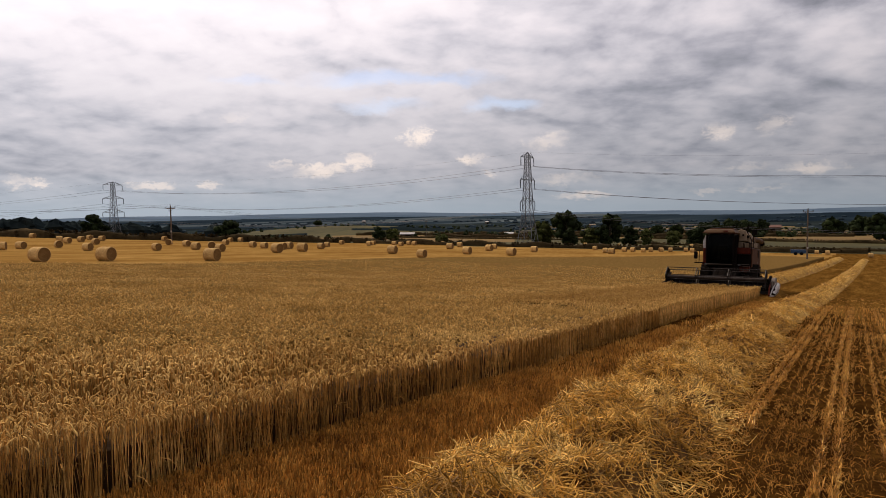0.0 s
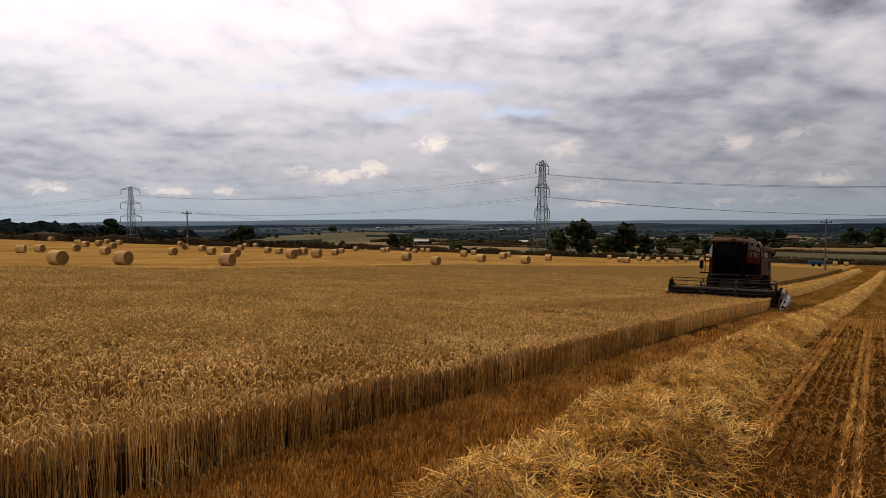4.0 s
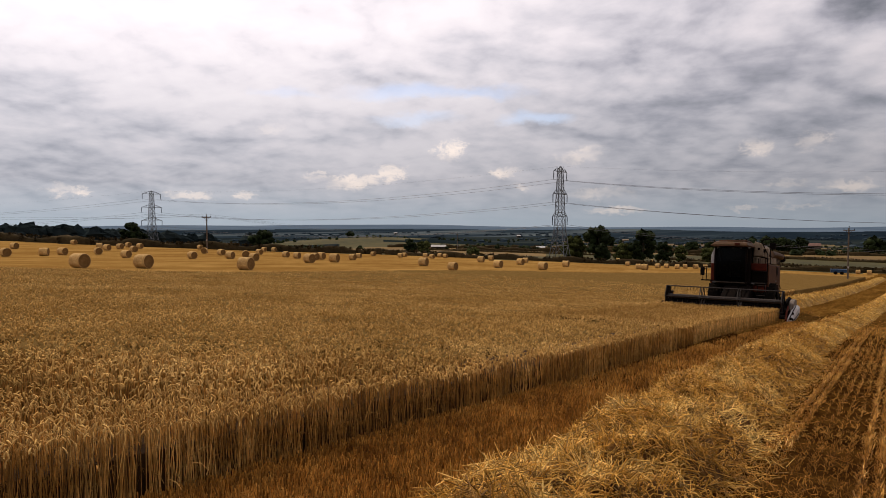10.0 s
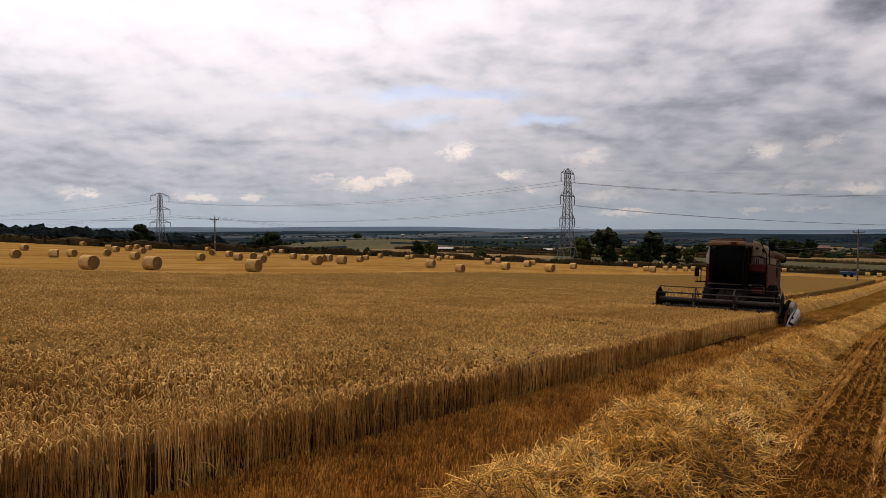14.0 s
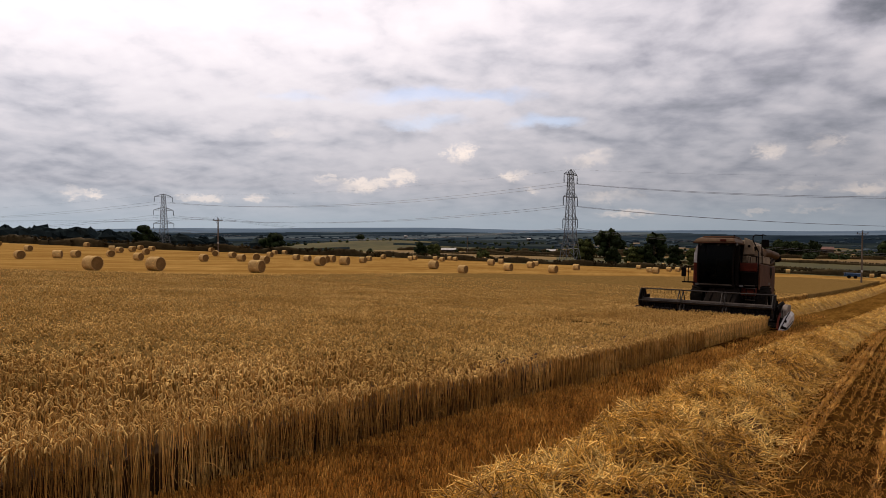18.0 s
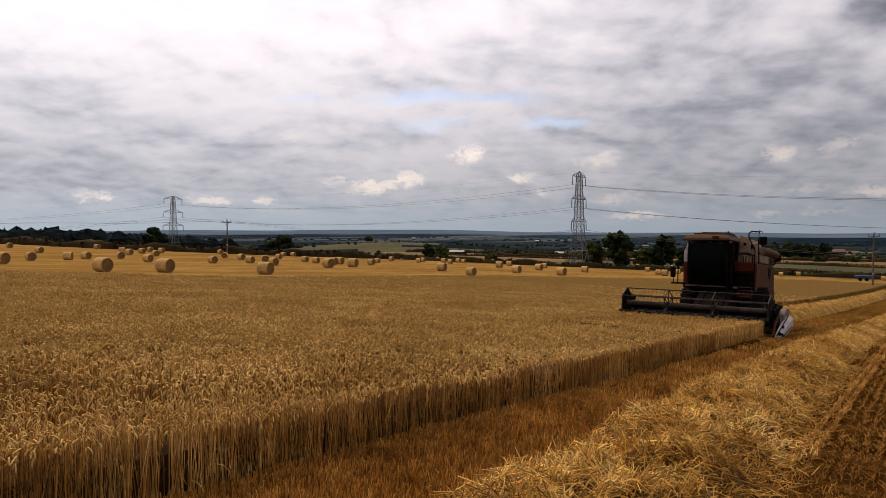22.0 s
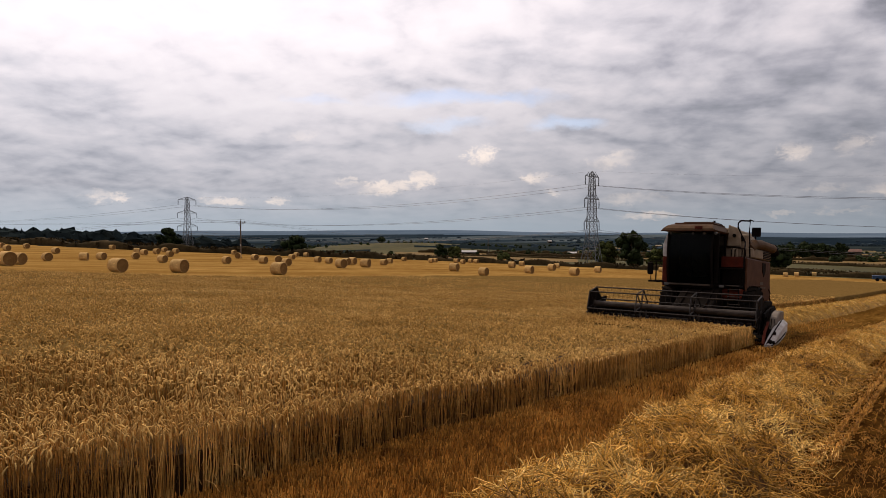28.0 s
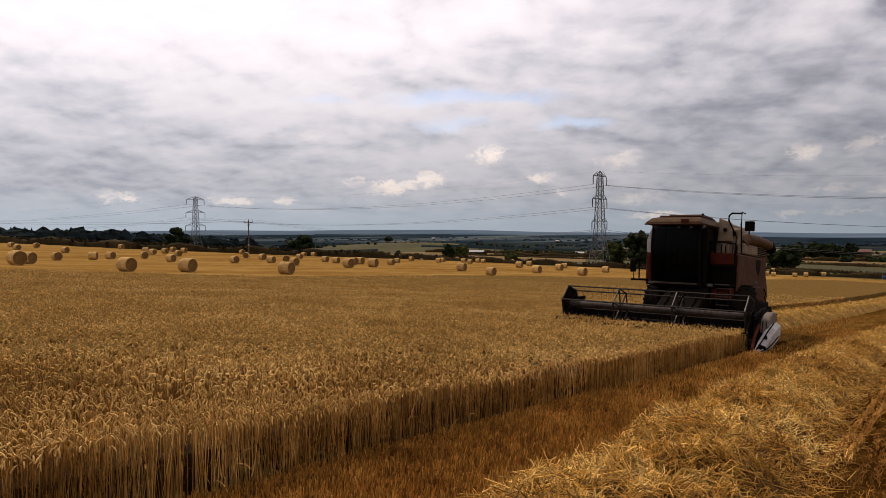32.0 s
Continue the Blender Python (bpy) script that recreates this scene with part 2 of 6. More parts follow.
# ---------------------------------------------------------------- materials
def mat(name, stops, scale=8.0, rough=.8, metal=0.0, bump=.0, stretch=(1, 1, 1), detail=5, per="", amount=.25, bscale=None, spec=.12, dirt=None, clear=0.0):
    """Noise-mottled paint or stuff. stops: colours from dark to light; per: 'object' or 'island' varies the value piece by piece."""
    m = bpy.data.materials.new(name)
    m.use_nodes = True
    n, l = m.node_tree.nodes, m.node_tree.links
    b = n["Principled BSDF"]
    b.inputs["Roughness"].default_value, b.inputs["Metallic"].default_value = rough, metal
    b.inputs["Specular IOR Level"].default_value, b.inputs["Transmission Weight"].default_value = spec, clear
    if clear:
        b.inputs["IOR"].default_value = 1.12
    c = n.new("ShaderNodeTexCoord")
    mp = n.new("ShaderNodeMapping")
    mp.inputs["Scale"].default_value = stretch
    l.new(c.outputs["Object"], mp.inputs[0])
    t = n.new("ShaderNodeTexNoise")
    t.inputs["Scale"].default_value, t.inputs["Detail"].default_value = scale, detail
    l.new(mp.outputs[0], t.inputs["Vector"])
    t2 = n.new("ShaderNodeTexNoise")
    t2.inputs["Scale"].default_value, t2.inputs["Detail"].default_value = scale * .13, 3
    l.new(mp.outputs[0], t2.inputs["Vector"])
    add = n.new("ShaderNodeMath")
    add.operation = "MULTIPLY_ADD"
    l.new(t2.outputs["Fac"], add.inputs[0])
    add.inputs[1].default_value = .55
    half = n.new("ShaderNodeMath")
    half.operation = "MULTIPLY"
    l.new(t.outputs["Fac"], half.inputs[0])
    half.inputs[1].default_value = .45
    l.new(half.outputs[0], add.inputs[2])
    r = n.new("ShaderNodeValToRGB")
    lo, hi = .33, .67
    for i, s in enumerate(stops):
        p = lo + (hi - lo) * i / max(1, len(stops) - 1)
        el = r.color_ramp.elements[i] if i < 2 else r.color_ramp.elements.new(p)
        el.position, el.color = p, (*s, 1)
    l.new(add.outputs[0], r.inputs[0])
    out = r.outputs[0]
    if per:
        src = n.new("ShaderNodeObjectInfo").outputs["Random"] if per == "object" else n.new("ShaderNodeNewGeometry").outputs["Random Per Island"]
        v = n.new("ShaderNodeMath")
        v.operation = "MULTIPLY_ADD"
        l.new(src, v.inputs[0])
        v.inputs[1].default_value, v.inputs[2].default_value = 2 * amount, 1 - amount
        h = n.new("ShaderNodeHueSaturation")
        l.new(out, h.inputs["Color"])
        l.new(v.outputs[0], h.inputs["Value"])
        out = h.outputs[0]
    if dirt:
        d = n.new("ShaderNodeTexNoise")
        d.inputs["Scale"].default_value, d.inputs["Detail"].default_value, d.inputs["Roughness"].default_value = 2.3, 8, .7
        l.new(c.outputs["Object"], d.inputs["Vector"])
        k = n.new("ShaderNodeMapRange")
        k.inputs["From Min"].default_value, k.inputs["From Max"].default_value, k.inputs["To Max"].default_value = .42, .68, dirt[3]
        l.new(d.outputs["Fac"], k.inputs["Value"])
        x = n.new("ShaderNodeMix")
        x.data_type = "RGBA"
        l.new(k.outputs[0], x.inputs["Factor"])
        l.new(out, x.inputs["A"])
        x.inputs["B"].default_value = (*dirt[:3], 1)
        out = x.outputs["Result"]
    l.new(out, b.inputs["Base Color"])
    if bump:
        bp = n.new("ShaderNodeBump")
        bp.inputs["Strength"].default_value, bp.inputs["Distance"].default_value = bump, .02
        if bscale:
            t3 = n.new("ShaderNodeTexNoise")
            t3.inputs["Scale"].default_value, t3.inputs["Detail"].default_value = bscale, 4
            l.new(mp.outputs[0], t3.inputs["Vector"])
            l.new(t3.outputs["Fac"], bp.inputs["Height"])
        else:
            l.new(t.outputs["Fac"], bp.inputs["Height"])
        l.new(bp.outputs[0], b.inputs["Normal"])
    return m


M_HEAD = mat("wheat_ear", ((.290, .164, .046), (.500, .292, .090), (.69, .440, .158)), 3, .8, spec=.01, per="island", amount=.30)
M_STEM = mat("wheat_straw", ((.16, .072, .0155), (.38, .19, .045), (.68, .42, .14)), 5, .6, per="island", amount=.66)
# near body of the crop: shade between the ears is put into the colour
M_CROPGAP = mat("canopy_gap_shade", ((.022, .011, .0026), (.056, .030, .0075), (.12, .068, .018)), 14, 1.0, bump=1.0, spec=0.0)
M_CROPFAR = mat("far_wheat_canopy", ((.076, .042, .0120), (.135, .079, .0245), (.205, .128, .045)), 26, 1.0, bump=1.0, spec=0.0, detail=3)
# painted shade: dark upright-streaked walls behind the stems of the cut face
M_CROPSHADE = mat("crop_inside_shade", ((.014, .006, .0016), (.032, .0145, .0036), (.085, .042, .0098)), 70, .95, stretch=(1, 1, .04))
M_STRAW = mat("straw", ((.15, .056, .0075), (.51, .270, .049), (.96, .68, .235)), 4, .5, per="island", amount=.66)
# near mat is coloured as the shade between straws; the far mat is lighter
M_MOUNDSHADE = mat("straw_gap_shade", ((.034, .012, .0018), (.090, .038, .0062), (.20, .097, .018)), 40, .85, bump=1.0, detail=8)
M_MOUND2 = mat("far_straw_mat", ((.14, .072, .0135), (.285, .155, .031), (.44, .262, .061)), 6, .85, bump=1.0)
M_STUB = mat("stubble", ((.19, .075, .0125), (.41, .188, .036), (.63, .355, .087)), 6, .7, per="island", amount=.55)
M_BALE = mat("bale_straw", ((.31, .18, .060), (.46, .285, .106), (.60, .415, .18)), 9, .85, bump=.6, per="object", amount=.12)
# same straw, darkened: the shade on the end turned from the sun is painted
M_BALESHADE = mat("bale_end_shade", ((.11, .056, .017), (.155, .083, .027), (.21, .118, .042)), 14, .9, bump=.7, detail=8)
M_LEAF = mat("leaf", ((.007, .012, .004), (.015, .022, .007), (.028, .036, .011)), 1.5, .75, spec=.05, per="island", amount=.4)
M_LEAF2 = mat("olive_leaf", ((.026, .032, .009), (.050, .056, .015), (.080, .080, .024)), 1.5, .75, spec=.05, per="island", amount=.4)
# far and hill leaves: the blue of distance haze is put into both colours
M_LEAFHAZE = mat("hazed_far_leaf", ((.024, .037, .047), (.036, .052, .064), (.054, .070, .080)), .06, 1.0, spec=0.0)
M_LEAFMID = mat("hazed_hill_leaf", ((.009, .014, .015), (.014, .020, .021), (.023, .030, .028)), .3, .9, spec=0.0, per="island", amount=.25)
M_BARK = mat("bark", ((.03, .022, .015), (.07, .055, .04)), 12, .9, bump=.8, stretch=(1, 1, .25))
M_WOOD = mat("pole_wood", ((.07, .05, .035), (.13, .10, .075)), 10, .85, bump=.4, stretch=(1, 1, .1))
M_STEEL = mat("galvanised_steel", ((.085, .09, .10), (.15, .16, .17)), 4, .55, .5)
M_WIRE = mat("wire", ((.05, .05, .055), (.09, .09, .10)), 3, .5, .6)
M_BEIGE = mat("dusty_beige_paint", ((.056, .028, .0130), (.080, .043, .021), (.112, .063, .033)), 5, .6, bump=.05, spec=.06, dirt=(.042, .022, .010, .7))
M_PANEL = mat("dusty_brown_paint", ((.046, .018, .0095), (.068, .028, .0145), (.100, .045, .024)), 4, .6, bump=.05, spec=.06, dirt=(.038, .012, .006, .6))
M_CREAM = mat("dusty_cream_paint", ((.15, .108, .07), (.215, .158, .105), (.28, .21, .145)), 5, .6, bump=.05, dirt=(.085, .052, .026, .6))
M_RED = mat("dusty_red_paint", ((.030, .0038, .0018), (.062, .0085, .0036), (.105, .018, .0075)), 5, .5, bump=.05, spec=.06, dirt=(.028, .010, .005, .5))
M_BLACK = mat("black_paint", ((.002, .0016, .0014), (.006, .004, .0032)), 8, .7, spec=.03, dirt=(.014, .007, .004, .35))
M_WHITE = mat("scuffed_white_paint", ((.28, .26, .25), (.42, .40, .39), (.52, .50, .49)), 6, .5, dirt=(.12, .08, .045, .6))
M_GREY = mat("worn_steel", ((.035, .026, .020), (.065, .048, .036)), 9, .5, .3, dirt=(.035, .022, .011, .5))
M_RUB = mat("tyre_rubber", ((.004, .0034, .003), (.009, .0075, .0064)), 12, .9, spec=.02, dirt=(.022, .014, .008, .35))
M_GLASS = mat("dark_cab_glass", ((.018, .022, .022), (.030, .036, .035)), 3, .06, spec=.015, clear=.96)
M_LAMP = mat("lamp_lens", ((.035, .030, .027), (.075, .068, .062)), 9, .25, spec=.3)
M_HEDGE = mat("hedge_leaf", ((.020, .014, .006), (.038, .026, .011), (.062, .042, .018)), 1.2, .8, spec=.03, per="island", amount=.4)


# ---------------------------------------------------------------- mesh helpers
def mesh_ob(name, verts, faces, material, parent=None, label=""):
    """An object from arrays of vertices and faces; material: one, or a list with an index per face in faces[1]."""
    me = bpy.data.meshes.new(name)
    idx = None
    if isinstance(faces, tuple) and len(faces) == 2 and not isinstance(faces[0], (int, np.integer)):
        faces, idx = faces
    v = np.asarray(verts, np.float32)
    f = np.asarray(faces, np.int32)
    me.vertices.add(len(v))
    me.vertices.foreach_set("co", v.ravel())
    n, k = f.shape
    me.loops.add(n * k)
    me.loops.foreach_set("vertex_index", f.ravel())
    me.polygons.add(n)
    me.polygons.foreach_set("loop_start", np.arange(0, n * k, k, dtype=np.int32))
    me.polygons.foreach_set("loop_total", np.full(n, k, np.int32))
    for m in (material if isinstance(material, (list, tuple)) else [material]):
        me.materials.append(m)
    if idx is not None:
        me.polygons.foreach_set("material_index", np.asarray(idx, np.int32))
    me.update(calc_edges=True)
    ob = new(name, me)
    if parent is not None:
        ob.parent = parent
    if label:
        ob["label"] = label
    return ob


def part(name, bm, material, parent=None, label="", smooth=False):
    me = bpy.data.meshes.new(name)
    bm.to_mesh(me)
    bm.free()
    if smooth:
        for p in me.polygons:
            p.use_smooth = True
    me.materials.append(material)
    ob = new(name, me)
    if parent is not None:
        ob.parent = parent
    if label:
        ob["label"] = label
    return ob


def root(name, label, category, m=None, group="", kind=""):
    ob = new(name)
    ob.empty_display_size = .2
    if m is not None:
        ob.matrix_basis = m
    return tagged(ob, label, category, group, kind)


def box(bm, x0, x1, y0, y1, z0, z1, bevel=0.0, seg=1):
    r = bmesh.ops.create_cube(bm, size=1.0)
    vs = r["verts"]
    for v in vs:
        v.co = Vector(((x0 + x1) / 2 + v.co.x * (x1 - x0), (y0 + y1) / 2 + v.co.y * (y1 - y0), (z0 + z1) / 2 + v.co.z * (z1 - z0)))
    if bevel:
        es = list({e for v in vs for e in v.link_edges})
        bmesh.ops.bevel(bm, geom=es, offset=bevel, segments=seg, affect="EDGES", profile=.5)
    return vs


def prism(bm, outline, axis, a, b, bevel=0.0):
    """Outline of 2D points swept along an axis from a to b."""
    def at(p, w):
        return {"x": (w, p[0], p[1]), "y": (p[0], w, p[1]), "z": (p[0], p[1], w)}[axis]
    va = [bm.verts.new(at(p, a)) for p in outline]
    vb = [bm.verts.new(at(p, b)) for p in outline]
    n = len(outline)
    fs = [bm.faces.new(va), bm.faces.new(vb[::-1])]
    for i in range(n):
        fs.append(bm.faces.new((va[i], vb[i], vb[(i + 1) % n], va[(i + 1) % n])))
    bmesh.ops.recalc_face_normals(bm, faces=fs)
    if bevel:
        es = list({e for f in fs for e in f.edges})
        bmesh.ops.bevel(bm, geom=es, offset=bevel, segments=1, affect="EDGES")


def tube(bm, pts, r, seg=8, r2=None):
    """A round bar along a chain of points."""
    pts = [Vector(p) for p in pts]
    rings = []
    for i, p in enumerate(pts):
        d = (pts[min(i + 1, len(pts) - 1)] - pts[max(i - 1, 0)]).normalized()
        a = d.orthogonal().normalized() if abs(d.z) > .95 else d.cross(Vector((0, 0, 1))).normalized()
        b = d.cross(a)
        rr = r if r2 is None else r + (r2 - r) * i / (len(pts) - 1)
        rings.append([bm.verts.new(p + (a * math.cos(t) + b * math.sin(t)) * rr) for t in [2 * math.pi * k / seg for k in range(seg)]])
    for u, v in zip(rings, rings[1:]):
        for k in range(seg):
            bm.faces.new((u[k], u[(k + 1) % seg], v[(k + 1) % seg], v[k]))
    bm.faces.new(rings[0][::-1])
    bm.faces.new(rings[-1])


def wheel_disc(bm, x0, x1, y, z, r, seg=24, hole=0.0):
    prism(bm, [(y + r * math.cos(t), z + r * math.sin(t)) for t in [2 * math.pi * k / seg for k in range(seg)]], "x", x0, x1)


# ---------------------------------------------------------------- ground, one sheet to the horizon
M_FIELD = mat("stubble_field", ((.145, .070, .016), (.23, .125, .034), (.33, .195, .060)), .7, .95, bump=.8, stretch=(2.0, .5, 1), bscale=30, spec=0.0, detail=8)
M_NEAR = mat("stubble_soil", ((.0135, .0051, .0011), (.036, .0146, .0030), (.088, .039, .0074)), 16, 1.0, bump=1.0, spec=0.0, bscale=45)
M_MIDS = mat("stubble_rows", ((.048, .0205, .0043), (.100, .047, .0098), (.18, .092, .0205)), 3, 1.0, bump=1.0, stretch=(3, .3, 1), spec=0.0, bscale=20)
M_PAST = mat("pasture", ((.032, .029, .0085), (.054, .046, .0125), (.085, .068, .020)), .15, .95)
M_TAN = mat("far_stubble", ((.100, .060, .017), (.140, .085, .025), (.185, .116, .038)), .12, .95, detail=8)
M_PLOUGH = mat("bare_field", ((.05, .04, .028), (.085, .065, .045)), .12, .95)
# distance haze is painted into these: bluish vale and distance, palest on the hills
M_VALE = mat("wooded_vale", ((.007, .011, .012), (.013, .019, .021), (.036, .043, .038)), .022, 1.0, detail=12, spec=.0)
M_DISTHAZE = mat("hazed_distance", ((.0055, .010, .016), (.0095, .0165, .024), (.020, .031, .040), (.10, .12, .125)), .006, 1.0, detail=12, spec=.0, stretch=(1, .16, 1))
M_HILLHAZE = mat("hazed_hills", ((.054, .082, .118), (.080, .114, .155), (.118, .155, .20)), .004, 1.0, detail=12, spec=.0)


def edge_y(x):
    """Lower edge of the harvested field."""
    return np.interp(x, (-260, -197, -163, -142, -124, -86, -30, 20, 200), (40, 77, 88, 120, 155, 176, 214, 222, 230))


def build_ground():
    az = np.concatenate([np.linspace(-80, 14, 420), np.linspace(14, 280, 90)[1:-1]])
    az = np.radians(az)
    rr = np.concatenate([[.004], .8 * 1.036 ** np.arange(1, 248)])
    rr = rr[rr < 4950]
    R, A = np.meshgrid(rr, az, indexing="ij")
    X, Y = R * np.sin(A), R * np.cos(A)
    Z = gz(X, Y)
    nr, na = X.shape
    v = np.stack([X, Y, Z], -1).reshape(-1, 3)
    i = np.arange(nr * na).reshape(nr, na)
    j = np.roll(i, -1, 1)
    f = np.stack([i[:-1], i[1:], j[1:], j[:-1]], -1).reshape(-1, 4)
    cx, cy = v[f].mean(1)[:, 0], v[f].mean(1)[:, 1]
    r = np.hypot(cx, cy)
    k = np.zeros(len(f), int)
    u = cx * .93 + cy * .36 + 14 * np.sin(cy / 61)
    w = -cx * .36 + cy * .93 + 11 * np.sin(cx / 47)
    h = np.sin(np.floor(u / 150) * 12.9898 + np.floor(w / 62) * 78.233) * 43758.5453
    h = h - np.floor(h)
    k[:] = np.select([h < .22, h < .42, h < .52], [2, 3, 4], 5)
    a = np.degrees(np.arctan2(cx, cy))
    k[(r < 640) & (a > -25)] = np.where(h < .8, 3, 2)[(r < 640) & (a > -25)]
    k[(r < 640) & (a > -25) & (cy < 345)] = 2
    k[(r < 640) & (a > -25) & (cy >= 345) & (cy < 540)] = 3
    k[(r < 420) & (a < -25) & (a > -46)] = np.where(h < .5, 3, 2)[(r < 420) & (a < -25) & (a > -46)]
    k[(r > 420) & (r < 1150) & (a < -25)] = np.where(h < .06, 2, 5)[(r > 420) & (r < 1150) & (a < -25)]
    k[(r > 415) & (r < 600) & (a > -42) & (a < -25)] = 2
    k[(r > 480) & (r < 540) & (a > -40) & (a < -28)] = 3
    k[np.hypot((cx + 450) / 75, (cy - 500) / 110) < 1] = 2
    # haze colours step outwards by distance: vale, far valley, hills
    k[r > 1150] = 5
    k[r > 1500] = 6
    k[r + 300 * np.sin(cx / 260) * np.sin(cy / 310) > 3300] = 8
    near = (cy < edge_y(cx)) & (cx < 120) & (r < 330)
    k[near] = 0
    k[near & (cx > -9.4 + bend(cy))] = 7
    k[(k == 7) & (r + 3 * np.sin(cx * 2.1) + 2 * np.sin(cx * 5.3 + cy) < 24)] = 1
    ob = mesh_ob("ground", v, (f, k), [M_FIELD, M_NEAR, M_PAST, M_TAN, M_PLOUGH, M_VALE, M_DISTHAZE, M_MIDS, M_HILLHAZE])
    for p in ob.data.polygons:
        p.use_smooth = True
    return tagged(ob, "harvested stubble field falling away to a wooded valley", "ground", kind="structure")


build_ground()
rng = np.random.default_rng(7)


# ---------------------------------------------------------------- mass geometry: stems, ears and straws
def sweep(P, R, sides=3):
    """N bars along N chains of K points, with a radius at each point."""
    N, K, _ = P.shape
    d = P[:, -1] - P[:, 0]
    d = d / (np.linalg.norm(d, axis=1, keepdims=True) + 1e-9)
    q = rng.normal(size=(N, 3))
    a = np.cross(d, q)
    a /= np.linalg.norm(a, axis=1, keepdims=True) + 1e-9
    b = np.cross(d, a)
    t = 2 * np.pi * np.arange(sides) / sides
    ring = a[:, None] * np.cos(t)[None, :, None] + b[:, None] * np.sin(t)[None, :, None]
    V = P[:, :, None] + ring[:, None] * R[:, :, None, None]
    i = np.arange(N * K * sides).reshape(N, K, sides)
    j = np.roll(i, -1, 2)
    F = np.stack([i[:, :-1], j[:, :-1], j[:, 1:], i[:, 1:]], -1).reshape(-1, 4)
    return V.reshape(-1, 3), F


def merge(chunks):
    """chunks of (verts, quads, material index)."""
    v, f, k, n = [], [], [], 0
    for a, b, m in chunks:
        if len(a) == 0:
            continue
        v.append(a)
        f.append(b + n)
        k.append(np.full(len(b), m))
        n += len(a)
    return np.concatenate(v), (np.concatenate(f), np.concatenate(k))


WHEAT_H = .535
HOLE = (5.27, 3.23)                  # a trodden gap in the crop


def plants(x, y, level, size, stem=True):
    """Ears (material 0) on stems (material 1) at the places x, y. level 0 is the finest."""
    n = len(x)
    if n == 0:
        return []
    z = gz(x, y)
    patch = .018 * np.sin(x * 1.7 + 2 * np.sin(y * .9)) + .012 * np.sin(y * 2.3 + x)
    h = WHEAT_H - .035 + patch + rng.normal(0, .020, n)
    base = np.stack([x, y, z], 1)
    lean = rng.normal(0, .032, (n, 2))
    top = base + np.stack([lean[:, 0], lean[:, 1], h], 1)
    ang = rng.uniform(0, 2 * np.pi, n)
    out = np.stack([np.cos(ang), np.sin(ang), 0 * ang], 1)
    upv = np.array([0, 0, 1.0])

    def way(a):
        return out * np.sin(a)[:, None] + upv * np.cos(a)[:, None]

    # the neck arches over and the ear hangs from it
    stiff = rng.random(n) < .16
    s0 = np.where(stiff, rng.uniform(.2, 1.0, n), np.clip(rng.normal(2.25, .35, n), 1.2, 2.9))
    s1 = np.where(stiff, s0 + .4, np.clip(s0 + rng.normal(.55, .2, n), 1.6, 3.2))
    L = (rng.uniform(.042, .060, n) * np.sqrt(size))[:, None]
    k = np.sqrt(size)[:, None]
    q1 = top + way(s0 * .2) * .014 * k
    q2 = q1 + way(s0 * .6) * .016 * k
    p1 = q2 + way(s0) * L * .28
    p2 = p1 + way((s0 + s1) / 2) * L * .40
    p3 = p2 + way(s1) * L * .32
    w = (rng.uniform(.0050, .0068, n) * size)[:, None]
    res = []
    if level == 0:
        h1, h2, h3 = (q2 + p1) / 2, (p1 + p2) / 2, (p2 + p3) / 2
        res.append((*sweep(np.stack([q2, h1, p1, h2, p2, h3, p3], 1), w * np.array([[.45, 1.0, .72, 1.12, .74, .95, .3]]), 4), 0))
        mid = base * .5 + top * .5 + rng.normal(0, .006, (n, 3))
        res.append((*sweep(np.stack([base, mid, top, q1, q2], 1), np.tile([[.0026, .0026, .0023, .0021, .0021]], (n, 1)), 3), 1))
        q = rng.random(n) < .38
        s = base[q] + (top[q] - base[q]) * rng.uniform(.35, .8, (q.sum(), 1))
        o = out[q] * rng.uniform(.04, .11, (q.sum(), 1))
        e1 = s + o * .6 + upv * .03
        e2 = s + o - upv * rng.uniform(.02, .12, (q.sum(), 1))
        res.append((*sweep(np.stack([s, e1, e2], 1), np.tile([[.0015, .0035, .0008]], (q.sum(), 1)), 2), 1))
    else:
        p4 = p1 + (p3 - p1) * .8
        res.append((*sweep(np.stack([q1, p1, p4], 1), w * np.array([[.7, 1.45, .8]]), 3), 0))
        if stem:
            res.append((*sweep(np.stack([base + upv * (h[:, None] * .35 if level > 1 else 0), q1], 1), np.full((n, 2), .0030) * np.sqrt(size)[:, None], 3), 1))
    return res


def crop_right(y):
    return np.where(y < 18.4, edge_x(y), CUT_X + bend(y))


def crop_left(y):
    return np.interp(y, (-40, 20, 40, 60, 80, 100, 140, 170), (-40, -42, -44, -47.5, -45, -38.5, -30.5, -20))


def scatter(r0, r1, dens):
    """Random places in the standing crop between two distances from the camera."""
    n = int(dens * math.radians(72) * (r1 * r1 - r0 * r0) / 2)
    r = np.sqrt(rng.uniform(r0 * r0, r1 * r1, n))
    a = np.radians(rng.uniform(-73, -1, n))
    x, y = r * np.sin(a), r * np.cos(a)
    hole = ((x + HOLE[0]) / .22) ** 2 + ((y - HOLE[1]) / .16) ** 2 < 1
    ok = (x < crop_right(y) - .02) & (x > crop_left(y)) & ~hole
    return x[ok], y[ok]


